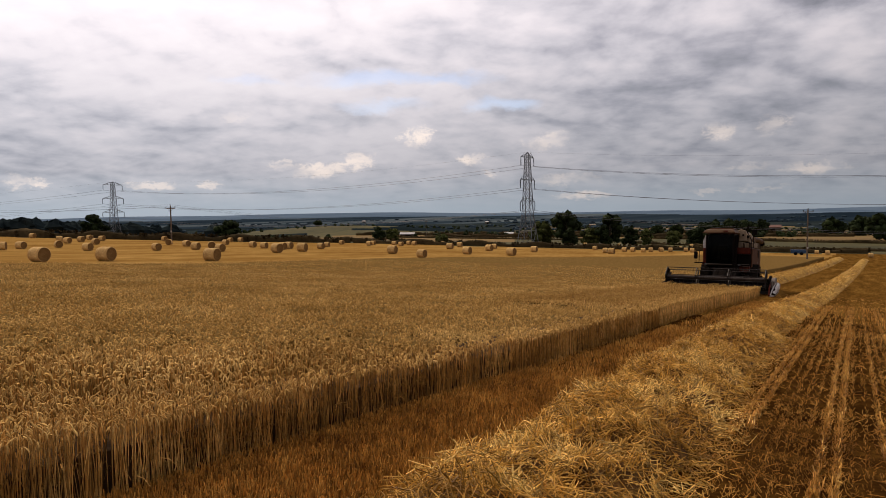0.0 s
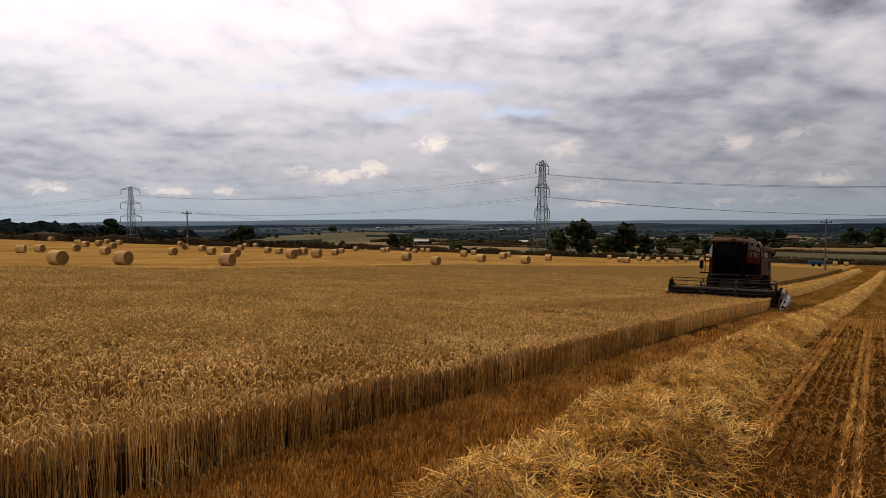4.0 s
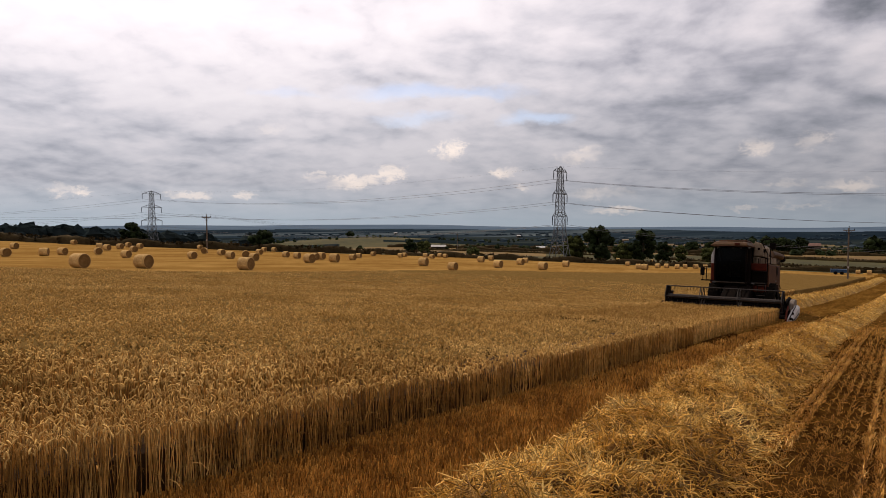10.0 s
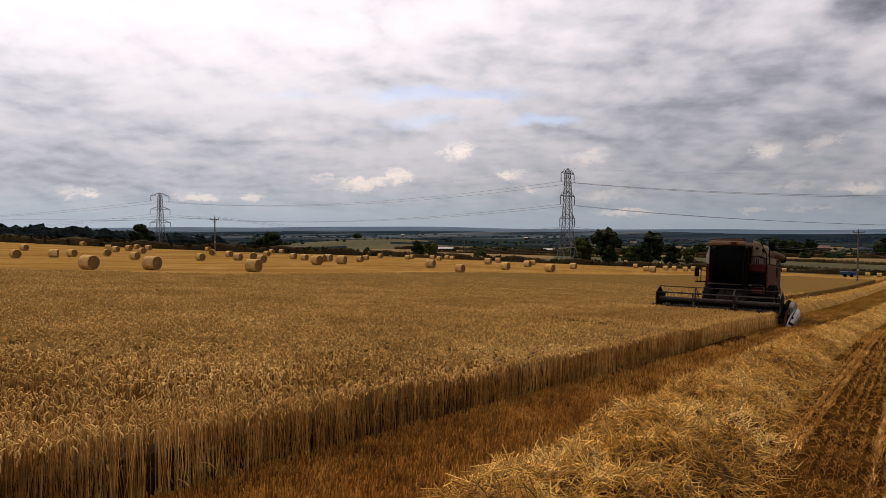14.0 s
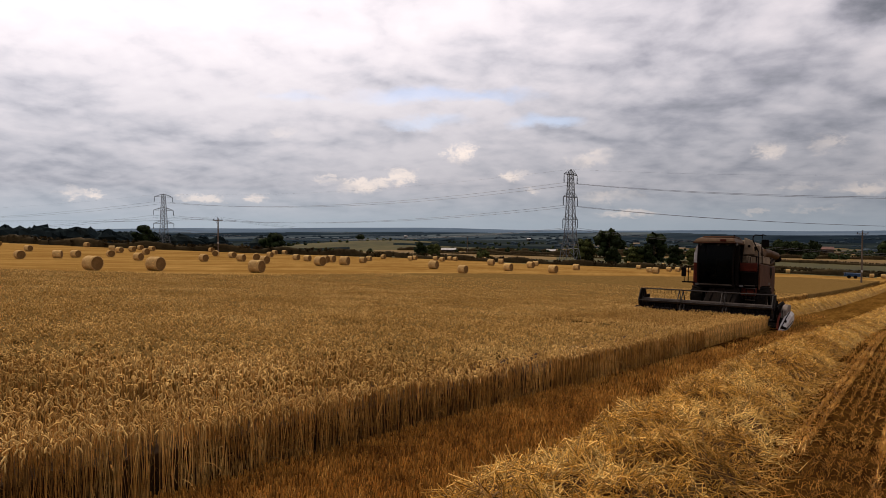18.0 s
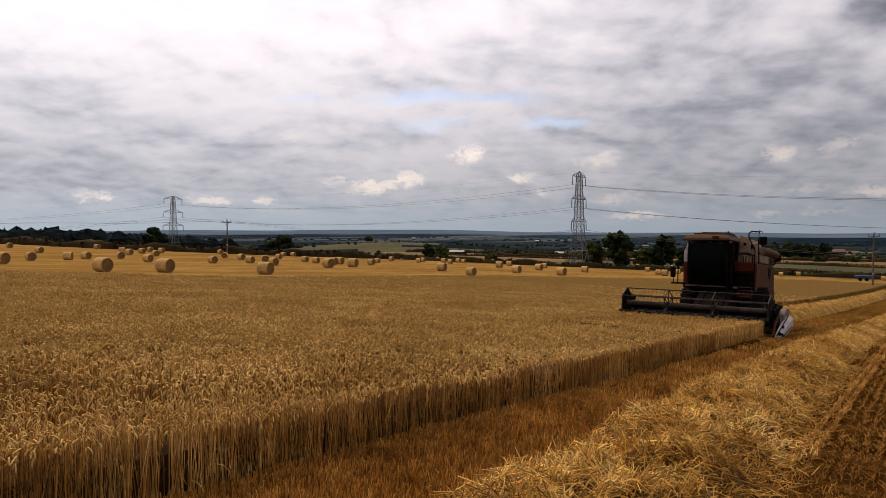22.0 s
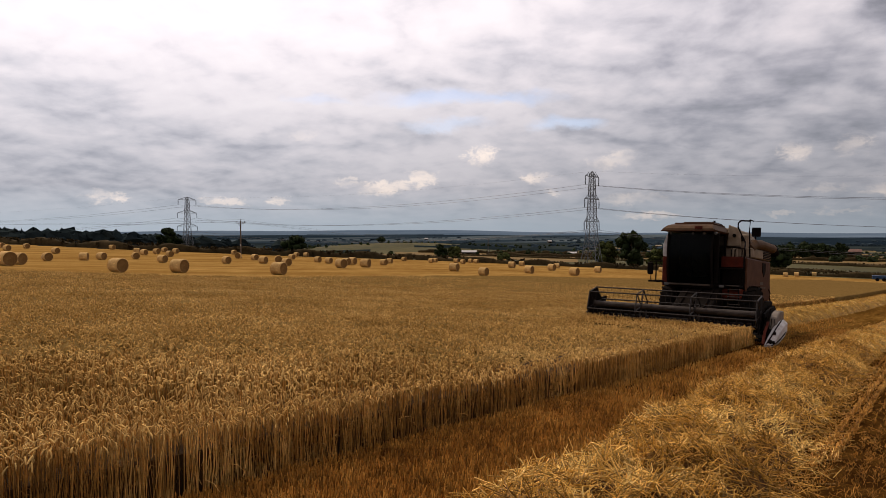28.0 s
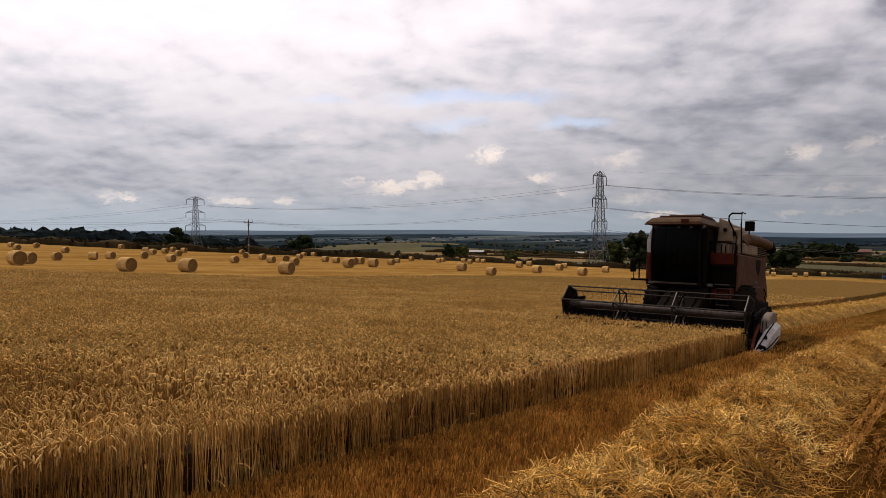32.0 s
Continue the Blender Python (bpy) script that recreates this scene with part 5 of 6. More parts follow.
def build_combine():
    c = root("combine_harvester", "dusty red and beige combine harvester with its header down", "combine")

    # ---- header
    bm = bmesh.new()
    prism(bm, [(-.05, .10), (.75, .10), (.95, .22), (1.02, .74), (.96, .77), (.86, .30), (.70, .16), (-.05, .14)], "x", HL, HR)
    part("header_trough", bm, M_BLACK, c)
    bm = bmesh.new()
    box(bm, HL, HR, .90, 1.06, .70, .82, .03)
    part("header_beam", bm, M_BLACK, c)
    bm = bmesh.new()
    for i in range(int((HR - HL) / .0762)):
        x = HL + .04 + i * .0762
        prism(bm, [(x - .012, -.02), (x + .012, -.02), (x + .004, -.16), (x - .004, -.16)], "z", .10, .13)
    box(bm, HL, HR, -.05, .03, .09, .12)
    part("knife", bm, M_BLACK, c, "row of steel knife fingers")
    bm = bmesh.new()
    tube(bm, [(HL + .05, .42, .42), (HR - .05, .42, .42)], .15, 16)
    n, turns = 260, 9
    for i in range(n):
        u0, u1 = i / n, (i + 1) / n
        q = []
        for u in (u0, u1):
            xx = -2.42 + u * 2.05
            t = u * turns * 2 * math.pi
            q.append((xx, t))
        for s in (1, -1):
            vs = []
            for xx, t in q:
                for rr in (.15, .27):
                    vs.append(bm.verts.new((s * xx - .30, .42 + rr * math.cos(t), .42 + rr * math.sin(t))))
            bm.faces.new((vs[0], vs[1], vs[3], vs[2]))
    part("auger", bm, M_BLACK, c, "dark intake auger with spiral flights")
    for s in (-1, 1):
        bm = bmesh.new()
        prism(bm, [(-.45, .12), (.95, .10), (1.05, .55), (1.0, 1.05), (.55, 1.08), (.1, .80), (-.35, .42)], "x", HR if s > 0 else HL - .06, HR + .06 if s > 0 else HL, .01)
        part("header_end_plate", bm, M_BLACK, c)
    HE = HR - .27
    # crop divider: a white nose that flares out and up from its tip
    bm = bmesh.new()
    ring = []
    for y, xa, xb, za, zb in ((-.80, .40, .56, .02, .10), (-.5, .42, .63, .02, .30), (-.15, .47, .69, .08, .54), (.2, .53, .74, .24, .72), (.36, .58, .76, .36, .76)):
        ring.append([bm.verts.new((HE + p, y, q)) for p, q in ((xa, za), (xb - .06, za), (xb, za + .08), (xb, zb - .10), (xb - .10, zb), (xa, zb - .04))])
    for a, b in zip(ring, ring[1:]):
        for k in range(6):
            bm.faces.new((a[k], a[(k + 1) % 6], b[(k + 1) % 6], b[k]))
    bm.faces.new(ring[0])
    bm.faces.new(ring[-1][::-1])
    bmesh.ops.recalc_face_normals(bm, faces=bm.faces[:])
    dv = part("crop_divider", bm, M_WHITE, c, "scuffed white crop divider on the header end")
    bm = bmesh.new()
    tube(bm, [(HE + .46, -.80, .10), (HE + .52, -.51, .305), (HE + .58, -.16, .545), (HE + .63, .19, .725)], .018, 6)
    part("black_edge", bm, M_BLACK, dv)
    bm = bmesh.new()
    tube(bm, [(HE + .565, -.79, .06), (HE + .635, -.5, .12), (HE + .695, -.15, .24), (HE + .745, .2, .40)], .016, 6)
    part("black_edge", bm, M_BLACK, dv)
    for px, py, pz, pr in ((HE + .52, -.68, .14, .055), (HE + .59, -.60, .12, .04), (HE + .58, -.42, .37, .04)):
        bm = bmesh.new()
        tube(bm, [(px, py, pz), (px + .012, py - .05, pz + .045)], pr, 12)
        part("worn_patch", bm, M_BLACK, dv)
    bm = bmesh.new()
    tube(bm, [(HE + .36, -.80, .08), (HE + .34, -.5, .40), (HE + .34, -.1, .66)], .04, 6)
    part("divider_rod", bm, M_RED, dv)
    bm = bmesh.new()
    prism(bm, [(-.5, .05), (.6, .06), (.6, .58), (.1, .56), (-.25, .30)], "x", HR + .06, HR + .20, .01)
    part("divider_plate", bm, M_BLACK, c)
    bm = bmesh.new()
    prism(bm, [(-1.0, .05), (-.2, .10), (0, .6), (-.4, .45)], "x", HL - .25, HL - .06, .02)
    part("crop_divider", bm, M_BLACK, c)
    bm = bmesh.new()
    prism(bm, [(-.02, .46), (.16, .42), (.95, .46), (.98, .98), (.60, 1.0), (.30, .93), (.06, .80)], "x", HR + .07, HR + .28, .03)
    gd = part("drive_guard", bm, M_GUARD, c, "dented pale guard over the header drive")
    bm = bmesh.new()
    tube(bm, [(HR + .13, -.015, .50), (HR + .13, .055, .77)], .012, 5)
    tube(bm, [(HR + .24, -.012, .52), (HR + .21, .055, .77)], .010, 5)
    part("dent_line", bm, M_BLACK, gd)

    # ---- reel, turning on its axle
    reel = None
    bm = bmesh.new()
    tube(bm, [(HL + .1, 0, 0), (HR - .1, 0, 0)], .095, 14)
    reel = part("reel", bm, M_REEL, c, "grey reel tube carrying black bats")
    R = .55
    bats = []
    for k in range(6):
        t = 2 * math.pi * k / 6
        bm = bmesh.new()
        tube(bm, [(HL + .1, 0, 0), (HR - .1, 0, 0)], .024, 6)
        for i in range(34):
            x = HL + .18 + i * (HR - HL - .36) / 33
            tube(bm, [(x, 0, 0), (x + .01, .03, -.17)], .005, 3)
        bat = part("bat", bm, M_BAT, reel)
        bats.append((bat, R * math.cos(t), R * math.sin(t)))
    for x in (HL + .12, HL + 1.7, HL + 3.35, HR - .12):
        end = abs(x) > 2
        bm = bmesh.new()
        pts = [(R * math.cos(2 * math.pi * k / 6), R * math.sin(2 * math.pi * k / 6)) for k in range(6)]
        for k in range(6):
            a, b = pts[k], pts[(k + 1) % 6]
            tube(bm, [(x, a[0], a[1]), (x, b[0], b[1])], .022, 5)
            tube(bm, [(x, 0, 0), (x, a[0], a[1])], .020, 5)
        wheel_disc(bm, x - .02, x + .02, 0, 0, .13, 14)
        part("spider", bm, M_BAT, reel)
        if end:
            bm = bmesh.new()
            prism(bm, [(.53 * math.cos(2 * math.pi * k / 6), .53 * math.sin(2 * math.pi * k / 6)) for k in range(6)], "x", x - .012, x + .012)
            part("end_disc", bm, M_BLACK, reel)
    reel.matrix_basis = pose(0, -.22, .86)
    for s in (-1, 1):
        bm = bmesh.new()
        prism(bm, [(-.30, .77), (.98, .98), (.98, 1.10), (.50, 1.06), (-.30, .90)], "x", (HR if s > 0 else HL) - s * .04, (HR if s > 0 else HL) + s * .02, .008)
        part("reel_arm", bm, M_BLACK, c)
        bm = bmesh.new()
        tube(bm, [((HR if s > 0 else HL) - s * .01, .9, .90), ((HR if s > 0 else HL) - s * .01, .25, .86)], .035, 8)
        part("reel_ram", bm, M_GREY, c)

    # ---- feeder and chassis
    bm = bmesh.new()
    prism(bm, [(.95, .18), (3.1, .85), (3.1, 1.75), (2.4, 1.65), (.95, .85)], "x", -.62, .62, .03)
    fh = part("feeder_house", bm, M_BLACK, c)
    for fx in (-.40, 0, .40):
        bm = bmesh.new()
        prism(bm, [(1.0, .875), (2.38, 1.64), (2.38, 1.70), (1.0, .935)], "x", fx - .03, fx + .03)
        part("rib", bm, M_BLACK, fh)
    bm = bmesh.new()
    tube(bm, [(-.95, 1.35, .72), (.95, 1.35, .72)], .05, 8)
    part("drive_shaft", bm, M_GREY, fh)
    bm = bmesh.new()
    box(bm, -1.15, 1.15, 2.6, 7.4, .85, 1.15, .03)
    part("chassis", bm, M_BLACK, c)
    bm = bmesh.new()
    tube(bm, [(-1.3, 3.3, .85), (1.3, 3.3, .85)], .17, 12)
    part("front_axle", bm, M_BLACK, c)
    wheels = [tyre_wheel(c, s * 1.28, 3.3, .84, .52, .42) for s in (-1, 1)] + [tyre_wheel(c, s * 1.15, 6.9, .50, .32, .26) for s in (-1, 1)]

    # ---- cab
    x0, x1 = -1.10, .34
    bm = bmesh.new()
    prism(bm, [(2.02, 1.52), (3.65, 1.52), (3.65, 1.72), (2.02, 1.66)], "x", x0 - .05, x1 + .06, .03)
    part("cab_floor", bm, M_BLACK, c)
    for x in (x0, x1):
        bm = bmesh.new()
        tube(bm, [(x, 2.12, 1.66), (x, 1.98, 2.2), (x, 1.94, 2.8), (x, 2.02, 3.38)], .045, 6)
        part("cab_pillar", bm, M_BLACK, c)
        bm = bmesh.new()
        tube(bm, [(x, 3.5, 1.66), (x, 3.52, 3.38)], .055, 6)
        part("cab_pillar", bm, M_BLACK, c)
    # windscreen bowed outwards in three facets
    bm = bmesh.new()
    xs = [x0 + (x1 - x0) * i / 8 for i in range(9)]
    prof = [(2.12, 1.68), (1.98, 2.2), (1.94, 2.8), (2.02, 3.36)]
    grid = [[bm.verts.new((x, y - .16 * (1 - ((x - (x0 + x1) / 2) / ((x1 - x0) / 2)) ** 2), z)) for x in xs] for y, z in prof]
    for a, b in zip(grid, grid[1:]):
        for i in range(8):
            bm.faces.new((a[i], a[i + 1], b[i + 1], b[i]))
    part("windscreen", bm, M_GLASS, c, "dark tinted windscreen", smooth=True)
    for x in (x0 - .01, x1 + .01):
        bm = bmesh.new()
        prism(bm, [(2.14, 1.70), (3.46, 1.70), (3.48, 3.34), (2.04, 3.34), (1.97, 2.8), (2.0, 2.2)], "x", x - .008, x + .008)
        part("side_window", bm, M_GLASS, c)
    bm = bmesh.new()
    box(bm, x0, x1, 3.52, 3.62, 1.66, 3.4, .01)
    part("cab_back", bm, M_BLACK, c)
    bm = bmesh.new()
    prism(bm, [(1.72, 3.40), (1.68, 3.46), (1.84, 3.60), (2.3, 3.68), (3.7, 3.70), (3.75, 3.42), (2.2, 3.40)], "x", x0 - .16, x1 + .13, .04)
    for v in bm.verts:      # the top is narrower than the flared rim
        v.co.x = (x0 + x1) / 2 + (v.co.x - (x0 + x1) / 2) * (1 - .19 * sstep(3.44, 3.68, v.co.z))
    roof = part("cab_roof", bm, M_BEIGE, c, "dusty beige overhanging cab roof")
    bm = bmesh.new()
    box(bm, x0 + .35, x1 - .05, 2.35, 3.4, 3.68, 3.76, .03)
    part("roof_hatch", bm, M_BLACK, roof)
    bm = bmesh.new()
    box(bm, x0 + .12, x1 - .02, 2.15, 3.5, 3.66, 3.715, .02)
    part("roof_panel", bm, M_PANEL, roof)
    bm = bmesh.new()
    tube(bm, [(x1 - .10, 2.5, 3.70), (x1 - .10, 2.5, 3.80)], .035, 10)
    part("beacon_socket", bm, M_BLACK, roof)
    bm = bmesh.new()
    prism(bm, [(1.70, 3.385), (1.66, 3.40), (1.66, 3.425), (1.72, 3.43)], "x", x0 - .17, x1 + .14, .006)
    part("visor_rim", bm, M_PANEL, roof)
    for x in (x0 + .15, -.22, .14, .50):
        bm = bmesh.new()
        tube(bm, [(x, 1.80, 3.335), (x, 1.73, 3.32)], .045, 12)
        part("work_lamp", bm, M_LAMP, roof)
    bm = bmesh.new()
    box(bm, x0 + .95, x0 + 1.2, 1.64, 1.68, 3.46, 3.56, .01)
    part("roof_badge", bm, M_RED, roof)
    for x in (x0 - .02, x1 + .34):
        bm = bmesh.new()
        box(bm, x - .11, x + .11, 1.98, 2.06, 1.56, 1.68, .015)
        h = part("headlamp", bm, M_BLACK, c)
        bm = bmesh.new()
        box(bm, x - .075, x + .075, 1.965, 1.985, 1.58, 1.66, .006)
        part("lens", bm, M_LAMP, h)
    bm = bmesh.new()
    box(bm, x0 - .20, x0 - .03, 2.02, 3.5, 1.55, 2.55, .03)
    part("cab_side_panel", bm, M_RED, c)
    bm = bmesh.new()
    prism(bm, [(x0 - .20, 2.56), (x0 - .03, 2.56), (x0 - .03, 3.30), (x0 - .08, 3.30), (x0 - .20, 2.95)], "y", 2.04, 3.5, .01)
    part("cab_quarter_panel", bm, M_WHITE, c, "pale corner panel of the cab")
    bm = bmesh.new()
    box(bm, x1 + .03, x1 + .17, 2.14, 2.22, 1.70, 3.36, .015)
    part("door_frame", bm, M_BLACK, c)
    bm = bmesh.new()
    box(bm, x1 + .19, x1 + .42, 3.50, 3.60, 2.64, 2.95, .02)
    part("filter_box", bm, M_CREAM, c)
    bm = bmesh.new()
    box(bm, x0 + .06, x1 - .04, 1.93, 1.99, 1.60, 1.66, .015)
    part("cab_lip", bm, M_GREY, c)
    bm = bmesh.new()
    prism(bm, [(x1 + .06, 3.02), (x1 + .52, 3.02), (x1 + .46, 3.62), (x1 + .10, 3.76)], "y", 3.52, 3.68, .02)
    tf = part("tank_front", bm, M_CREAM, c, "dusty cream front of the grain tank")
    bm = bmesh.new()
    tube(bm, [(x1 + .30, 3.53, 3.38), (x1 + .30, 3.49, 3.38)], .06, 12)
    part("sight_glass", bm, M_BLACK, tf)
    # steering column and seat inside
    bm = bmesh.new()
    tube(bm, [(-.38, 2.45, 1.70), (-.38, 2.30, 2.32)], .035, 8)
    tube(bm, [(-.38 + .19 * math.cos(a), 2.30 + .05 * math.sin(a), 2.33 + .13 * math.sin(a)) for a in np.linspace(0, 2 * math.pi, 15)], .016, 6)
    part("steering_wheel", bm, M_BLACK, c)
    bm = bmesh.new()
    box(bm, -.66, -.10, 2.75, 3.20, 1.95, 2.10, .05)
    box(bm, -.63, -.13, 3.14, 3.26, 2.08, 2.78, .05)
    part("driver_seat", bm, M_GREY, c)
    # mirror on its bracket
    bm = bmesh.new()
    tube(bm, [(x0 - .08, 2.1, 1.72), (x0 - .55, 1.95, 1.70), (x0 - .58, 1.95, 2.36), (x0 - .08, 2.1, 2.40)], .026, 6)
    tube(bm, [(x0 - .40, 2.0, 1.70), (x0 - .40, 2.0, 2.38)], .024, 6)
    box(bm, x0 - .66, x0 - .10, 1.97, 2.02, 1.66, 1.72, .01)
    br = part("mirror_bracket", bm, M_BLACK, c)
    bm = bmesh.new()
    box(bm, x0 - .68, x0 - .47, 1.90, 1.96, 1.92, 2.34, .03)
    part("mirror", bm, M_BLACK, br)

    # ---- body, tank and engine deck
    bm = bmesh.new()
    prism(bm, [(3.6, 1.15), (6.3, 1.15), (6.5, 1.4), (6.5, 2.62), (3.6, 2.62)], "x", -1.30, 1.17, .05)
    part("body_shell", bm, M_RED, c)
    bm = bmesh.new()
    prism(bm, [(2.80, 1.42), (3.3, 1.22), (6.1, 1.16), (6.35, 1.4), (6.35, 2.60), (2.80, 2.60)], "x", 1.175, 1.25, .03)
    sp = part("side_panel", bm, M_PANEL, c, "dusty brown side panel")
    bm = bmesh.new()
    prism(bm, [(5.0, 2.52), (5.5, 2.52), (5.5, 2.22), (5.25, 2.02), (5.0, 2.22)], "x", 1.248, 1.264)
    part("badge", bm, M_BLACK, sp, "dark shield-shaped badge")
    bm = bmesh.new()
    box(bm, 1.25, 1.258, 4.5, 5.6, 1.62, 1.66)
    box(bm, 1.25, 1.258, 4.7, 5.2, 1.74, 1.84)
    part("lettering_bars", bm, M_GREY, sp)
    bm = bmesh.new()
    prism(bm, [(6.45, 1.15), (7.6, 1.25), (8.0, 2.0), (7.6, 2.45), (6.45, 2.58)], "x", -.90, .86, .04)
    part("rear_body", bm, M_PANEL, c)
    bm = bmesh.new()
    box(bm, -1.30, 1.20, 3.68, 6.6, 2.64, 2.98, .04)
    part("tank_wall", bm, M_CREAM, c)
    for i in range(5):
        z = 2.68 + i * .058
        bm = bmesh.new()
        box(bm, 1.20, 1.225, 5.3, 6.5, z, z + .034, .004)
        part("louvre", bm, M_BLACK, c)
    bm = bmesh.new()
    prism(bm, [(-1.22, 2.98), (1.1, 2.98), (.8, 3.58), (.45, 3.66), (-.95, 3.62)], "y", 3.72, 5.4, .04)
    part("grain_tank", bm, M_CREAM, c, "beige grain tank behind the cab")
    bm = bmesh.new()
    box(bm, .66, 1.04, 3.66, 4.1, 2.9, 3.45, .05)
    at = part("air_intake", bm, M_CREAM, c)
    bm = bmesh.new()
    tube(bm, [(.85, 3.62, 3.28), (.85, 3.66, 3.28)], .09, 12)
    part("intake_port", bm, M_BLACK, at)
    # unloading auger folded back along the side
    bm = bmesh.new()
    tube(bm, [(1.04, 3.9, 2.95), (1.10, 4.3, 3.14), (1.13, 5.2, 3.17), (1.17, 7.0, 3.12)], .17, 14)
    au = part("unloading_auger", bm, M_BEIGE, c, "long beige unloading tube folded back")
    bm = bmesh.new()
    tube(bm, [(1.17, 6.95, 3.12), (1.175, 7.15, 3.07), (1.18, 7.25, 2.95)], .19, 12)
    part("spout", bm, M_BLACK, au)
    bm = bmesh.new()
    box(bm, .98, 1.26, 4.45, 4.6, 3.42, 3.74, .02)
    tube(bm, [(1.11, 4.5, 3.2), (1.11, 4.5, 3.45)], .025, 6)
    part("rear_work_lamp", bm, M_BLACK, c)
    # platform, ladder and rails at the side of the cab
    bm = bmesh.new()
    box(bm, x1 + .10, 1.17, 2.15, 3.62, 1.60, 1.68, .01)
    part("platform", bm, M_BLACK, c)
    bm = bmesh.new()
    box(bm, x1 + .12, 1.16, 2.62, 3.60, 2.26, 2.62, .02)
    part("battery_box", bm, M_RED, c)
    bm = bmesh.new()
    box(bm, x1 + .10, 1.16, 2.30, 3.55, 1.22, 1.57, .04)
    part("wheel_guard", bm, M_RED, c, "dusty dark red guard over the front wheel")
    bm = bmesh.new()
    box(bm, x1 + .12, 1.20, 2.40, 2.44, 2.18, 2.24, .008)
    tube(bm, [(x1 + .14, 2.42, 1.68), (x1 + .14, 2.42, 2.22)], .018, 6)
    tube(bm, [(1.14, 2.42, 1.68), (1.14, 2.42, 2.22)], .018, 6)
    part("shelf_rail", bm, M_BLACK, c)
    bm = bmesh.new()
    box(bm, x1 + .34, 1.18, 2.11, 2.15, 1.63, 1.67, .008)
    part("platform_edge", bm, M_GREY, c)
    bm = bmesh.new()
    box(bm, x1 + .14, 1.15, 2.75, 3.60, 1.69, 2.24, .02)
    part("tool_box", bm, M_BLACK, c)
    for y in (2.66, 3.1):
        bm = bmesh.new()
        tube(bm, [(.78, y, 2.62), (.78, y, 2.86), (.84, y, 2.93), (1.05, y, 2.93), (1.11, y, 2.86), (1.11, y, 2.62)], .022, 6)
        part("grab_rail", bm, M_BLACK, c)
    bm = bmesh.new()
    tube(bm, [(1.22, 2.5, 1.7), (1.22, 2.5, 2.9), (1.15, 2.9, 3.1), (.90, 2.9, 3.62), (.92, 2.85, 3.76), (1.04, 2.7, 3.82), (1.32, 2.6, 3.80)], .026, 8)
    part("handrail", bm, M_BLACK, c)
    bm = bmesh.new()
    tube(bm, [(1.30, 2.9, 2.62), (1.26, 2.9, 3.5), (1.30, 2.8, 3.86), (1.42, 2.7, 3.80)], .022, 8)
    part("handrail", bm, M_BLACK, c)
    bm = bmesh.new()
    for s in (.84, 1.16):
        tube(bm, [(s, 2.2, 1.62), (s + .05, 1.95, .75)], .022, 6)
    ld = part("ladder", bm, M_BLACK, c)
    for i in range(4):
        z = .80 + .24 * i
        bm = bmesh.new()
        box(bm, .83 + .01 * (3 - i), 1.19 + .01 * (3 - i), 1.90 + .07 * i, 2.06 + .07 * i, z, z + .03, .006)
        part("step", bm, M_GREY, ld)
    # hose and drive belts
    bm = bmesh.new()
    tube(bm, [(1.26, 6.1, 1.60), (1.30, 6.2, 1.45), (1.27, 6.22, 1.3), (1.31, 6.2, 1.15)], .018, 6)
    part("hose", bm, M_BLACK, c)
    bm = bmesh.new()
    wheel_disc(bm, 1.18, 1.24, 3.9, 1.2, .30, 24)
    wheel_disc(bm, 1.18, 1.24, 5.3, 1.1, .2, 20)
    part("pulley", bm, M_BLACK, c)
    # straw hood at the back
    bm = bmesh.new()
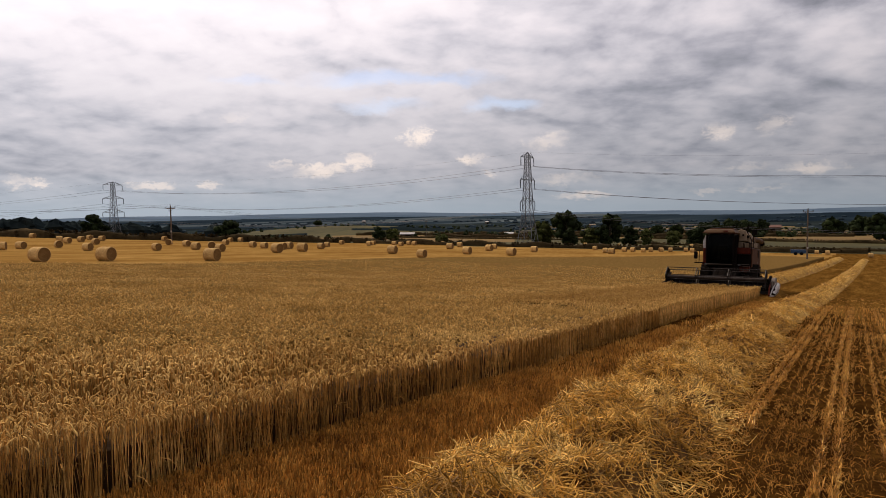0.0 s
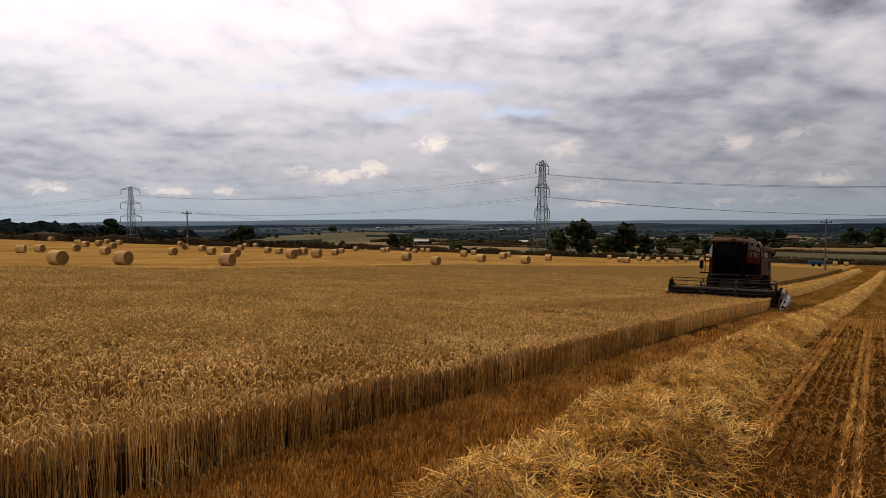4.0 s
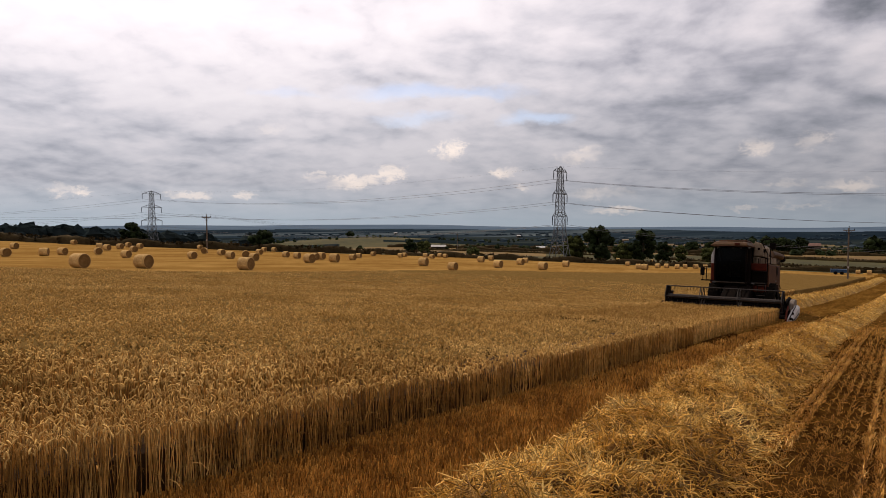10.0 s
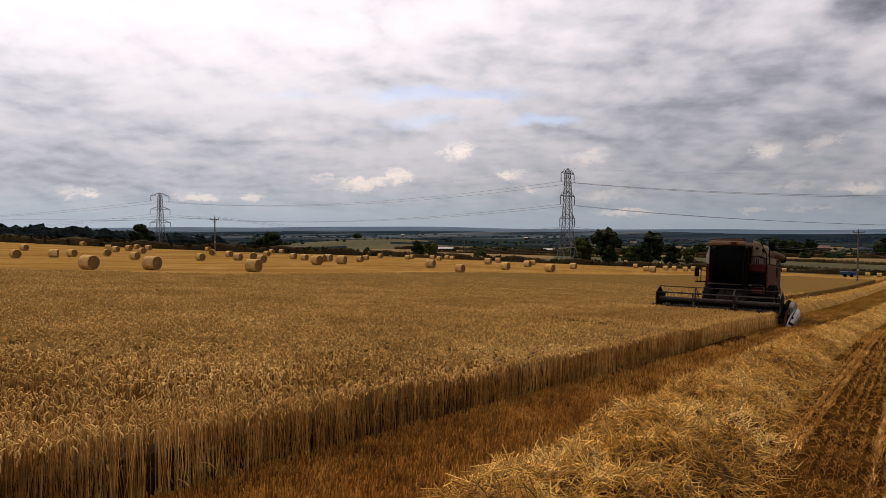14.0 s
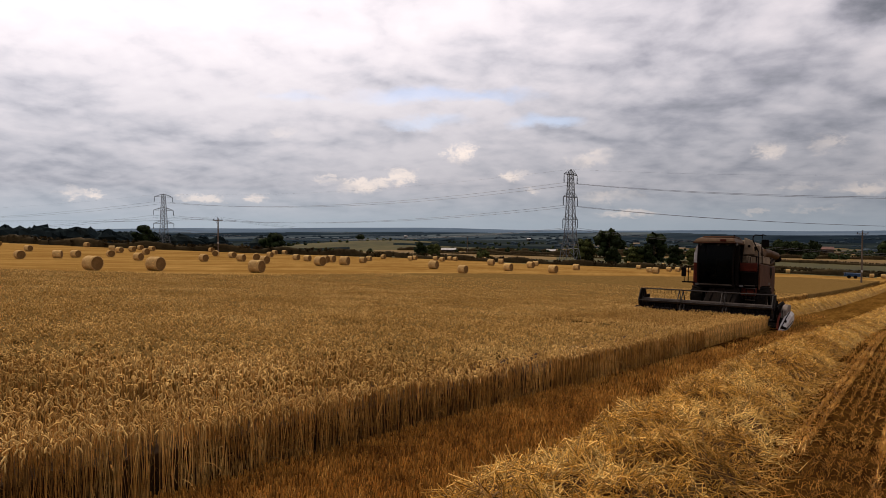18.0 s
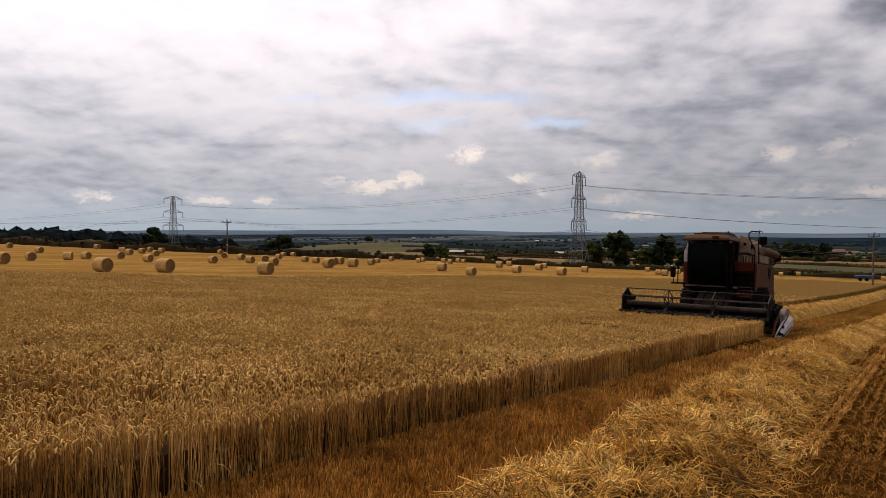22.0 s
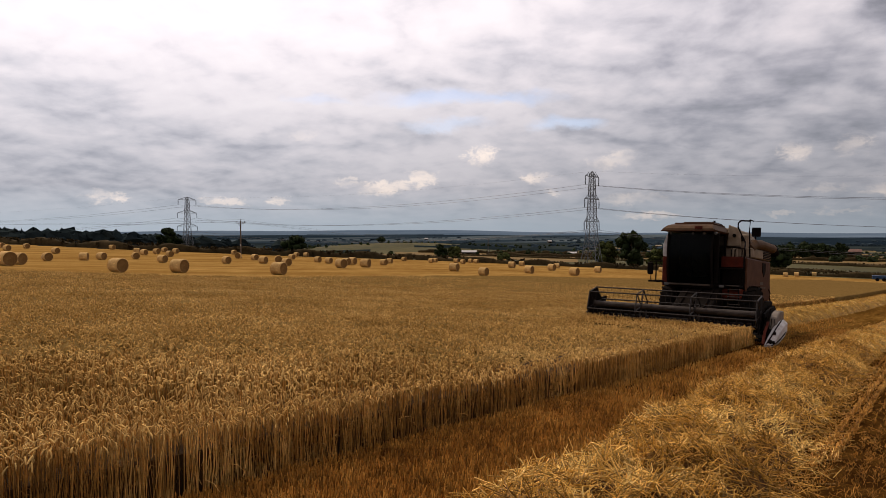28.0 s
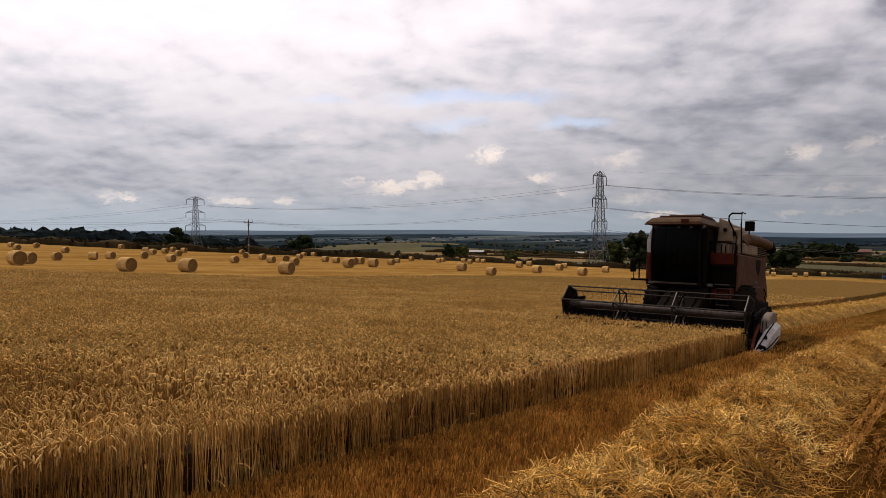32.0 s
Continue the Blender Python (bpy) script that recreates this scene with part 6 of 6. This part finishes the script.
    prism(bm, [(7.4, 1.0), (8.9, .75), (9.1, 1.5), (8.6, 2.3), (7.6, 2.5)], "x", -.78, .74, .04)
    part("straw_hood", bm, M_PANEL, c)
    return c, reel, bats, wheels


combine, reel, bats, wheels = build_combine()
COMBINE_X = -6.72


def combine_pose(t):
    y = knife_at(t)
    drift = float(np.interp(t, (0, 3, 9, 13, 17, 19, 23, 28, 32), (.10, .07, 0, .01, .04, .05, .08, .11, .10)))
    x = COMBINE_X + float(bend(y)) + drift
    return pose(x, y, g1(x, y), -4.7, 0, -.6)


# ---------------------------------------------------------------- what moves
def motions():
    walk(combine, [(t, combine_pose(t)) for t in range(33)])
    walk(reel, [(t * .5, pose(0, -.22, .86, 97.5 * (t * .5 - 30.3))) for t in range(65)])
    for bat, y, z in bats:
        walk(bat, [(t * .5, pose(0, y, z, -97.5 * (t * .5 - 30.3))) for t in range(65)])
    for w in wheels:
        r, x, y = w.location.z, w.location.x, w.location.y
        walk(w, [(t, pose(x, y, r, math.degrees((knife_at(0) - knife_at(t)) / r))) for t in range(33)])
    # crop sinks under the knife as the header passes over it
    for ob, y, c in strips:
        m, low = pose(*c), pose(c[0], c[1], c[2] - .75)
        t = time_of(y) if y < KNIFE[0][1] else -1
        if y <= KNIFE[-1][1] - .1:
            continue
        if t < .3:
            walk(ob, [(0, low), (32, low)])
        else:
            rows = [(0, m), (round(t - .15, 2), m), (round(t + .55, 2), low)]
            if rows[-1][0] < 31.9:
                rows.append((32, low))
            walk(ob, [r for r in rows if r[0] <= 32])
    # straw rides in the hood and is laid down behind it
    for ob, y, c in swaths:
        t = time_of(y - 8.6)
        if y - 8.6 >= KNIFE[0][1]:
            continue
        rows = []
        for k in range(33):
            if k < t - .3:
                p = combine_pose(k).translation
                rows.append((k, pose(p.x, p.y + 6.6, p.z + 1.0)))
        p = combine_pose(t).translation
        rows.append((round(min(t, 31.5), 2), pose(p.x, p.y + 7.6, p.z + .75)))
        rows.append((round(min(t + .8, 31.9), 2), pose(*c)))
        rows.append((32, pose(*c)))
        walk(ob, rows)


motions()
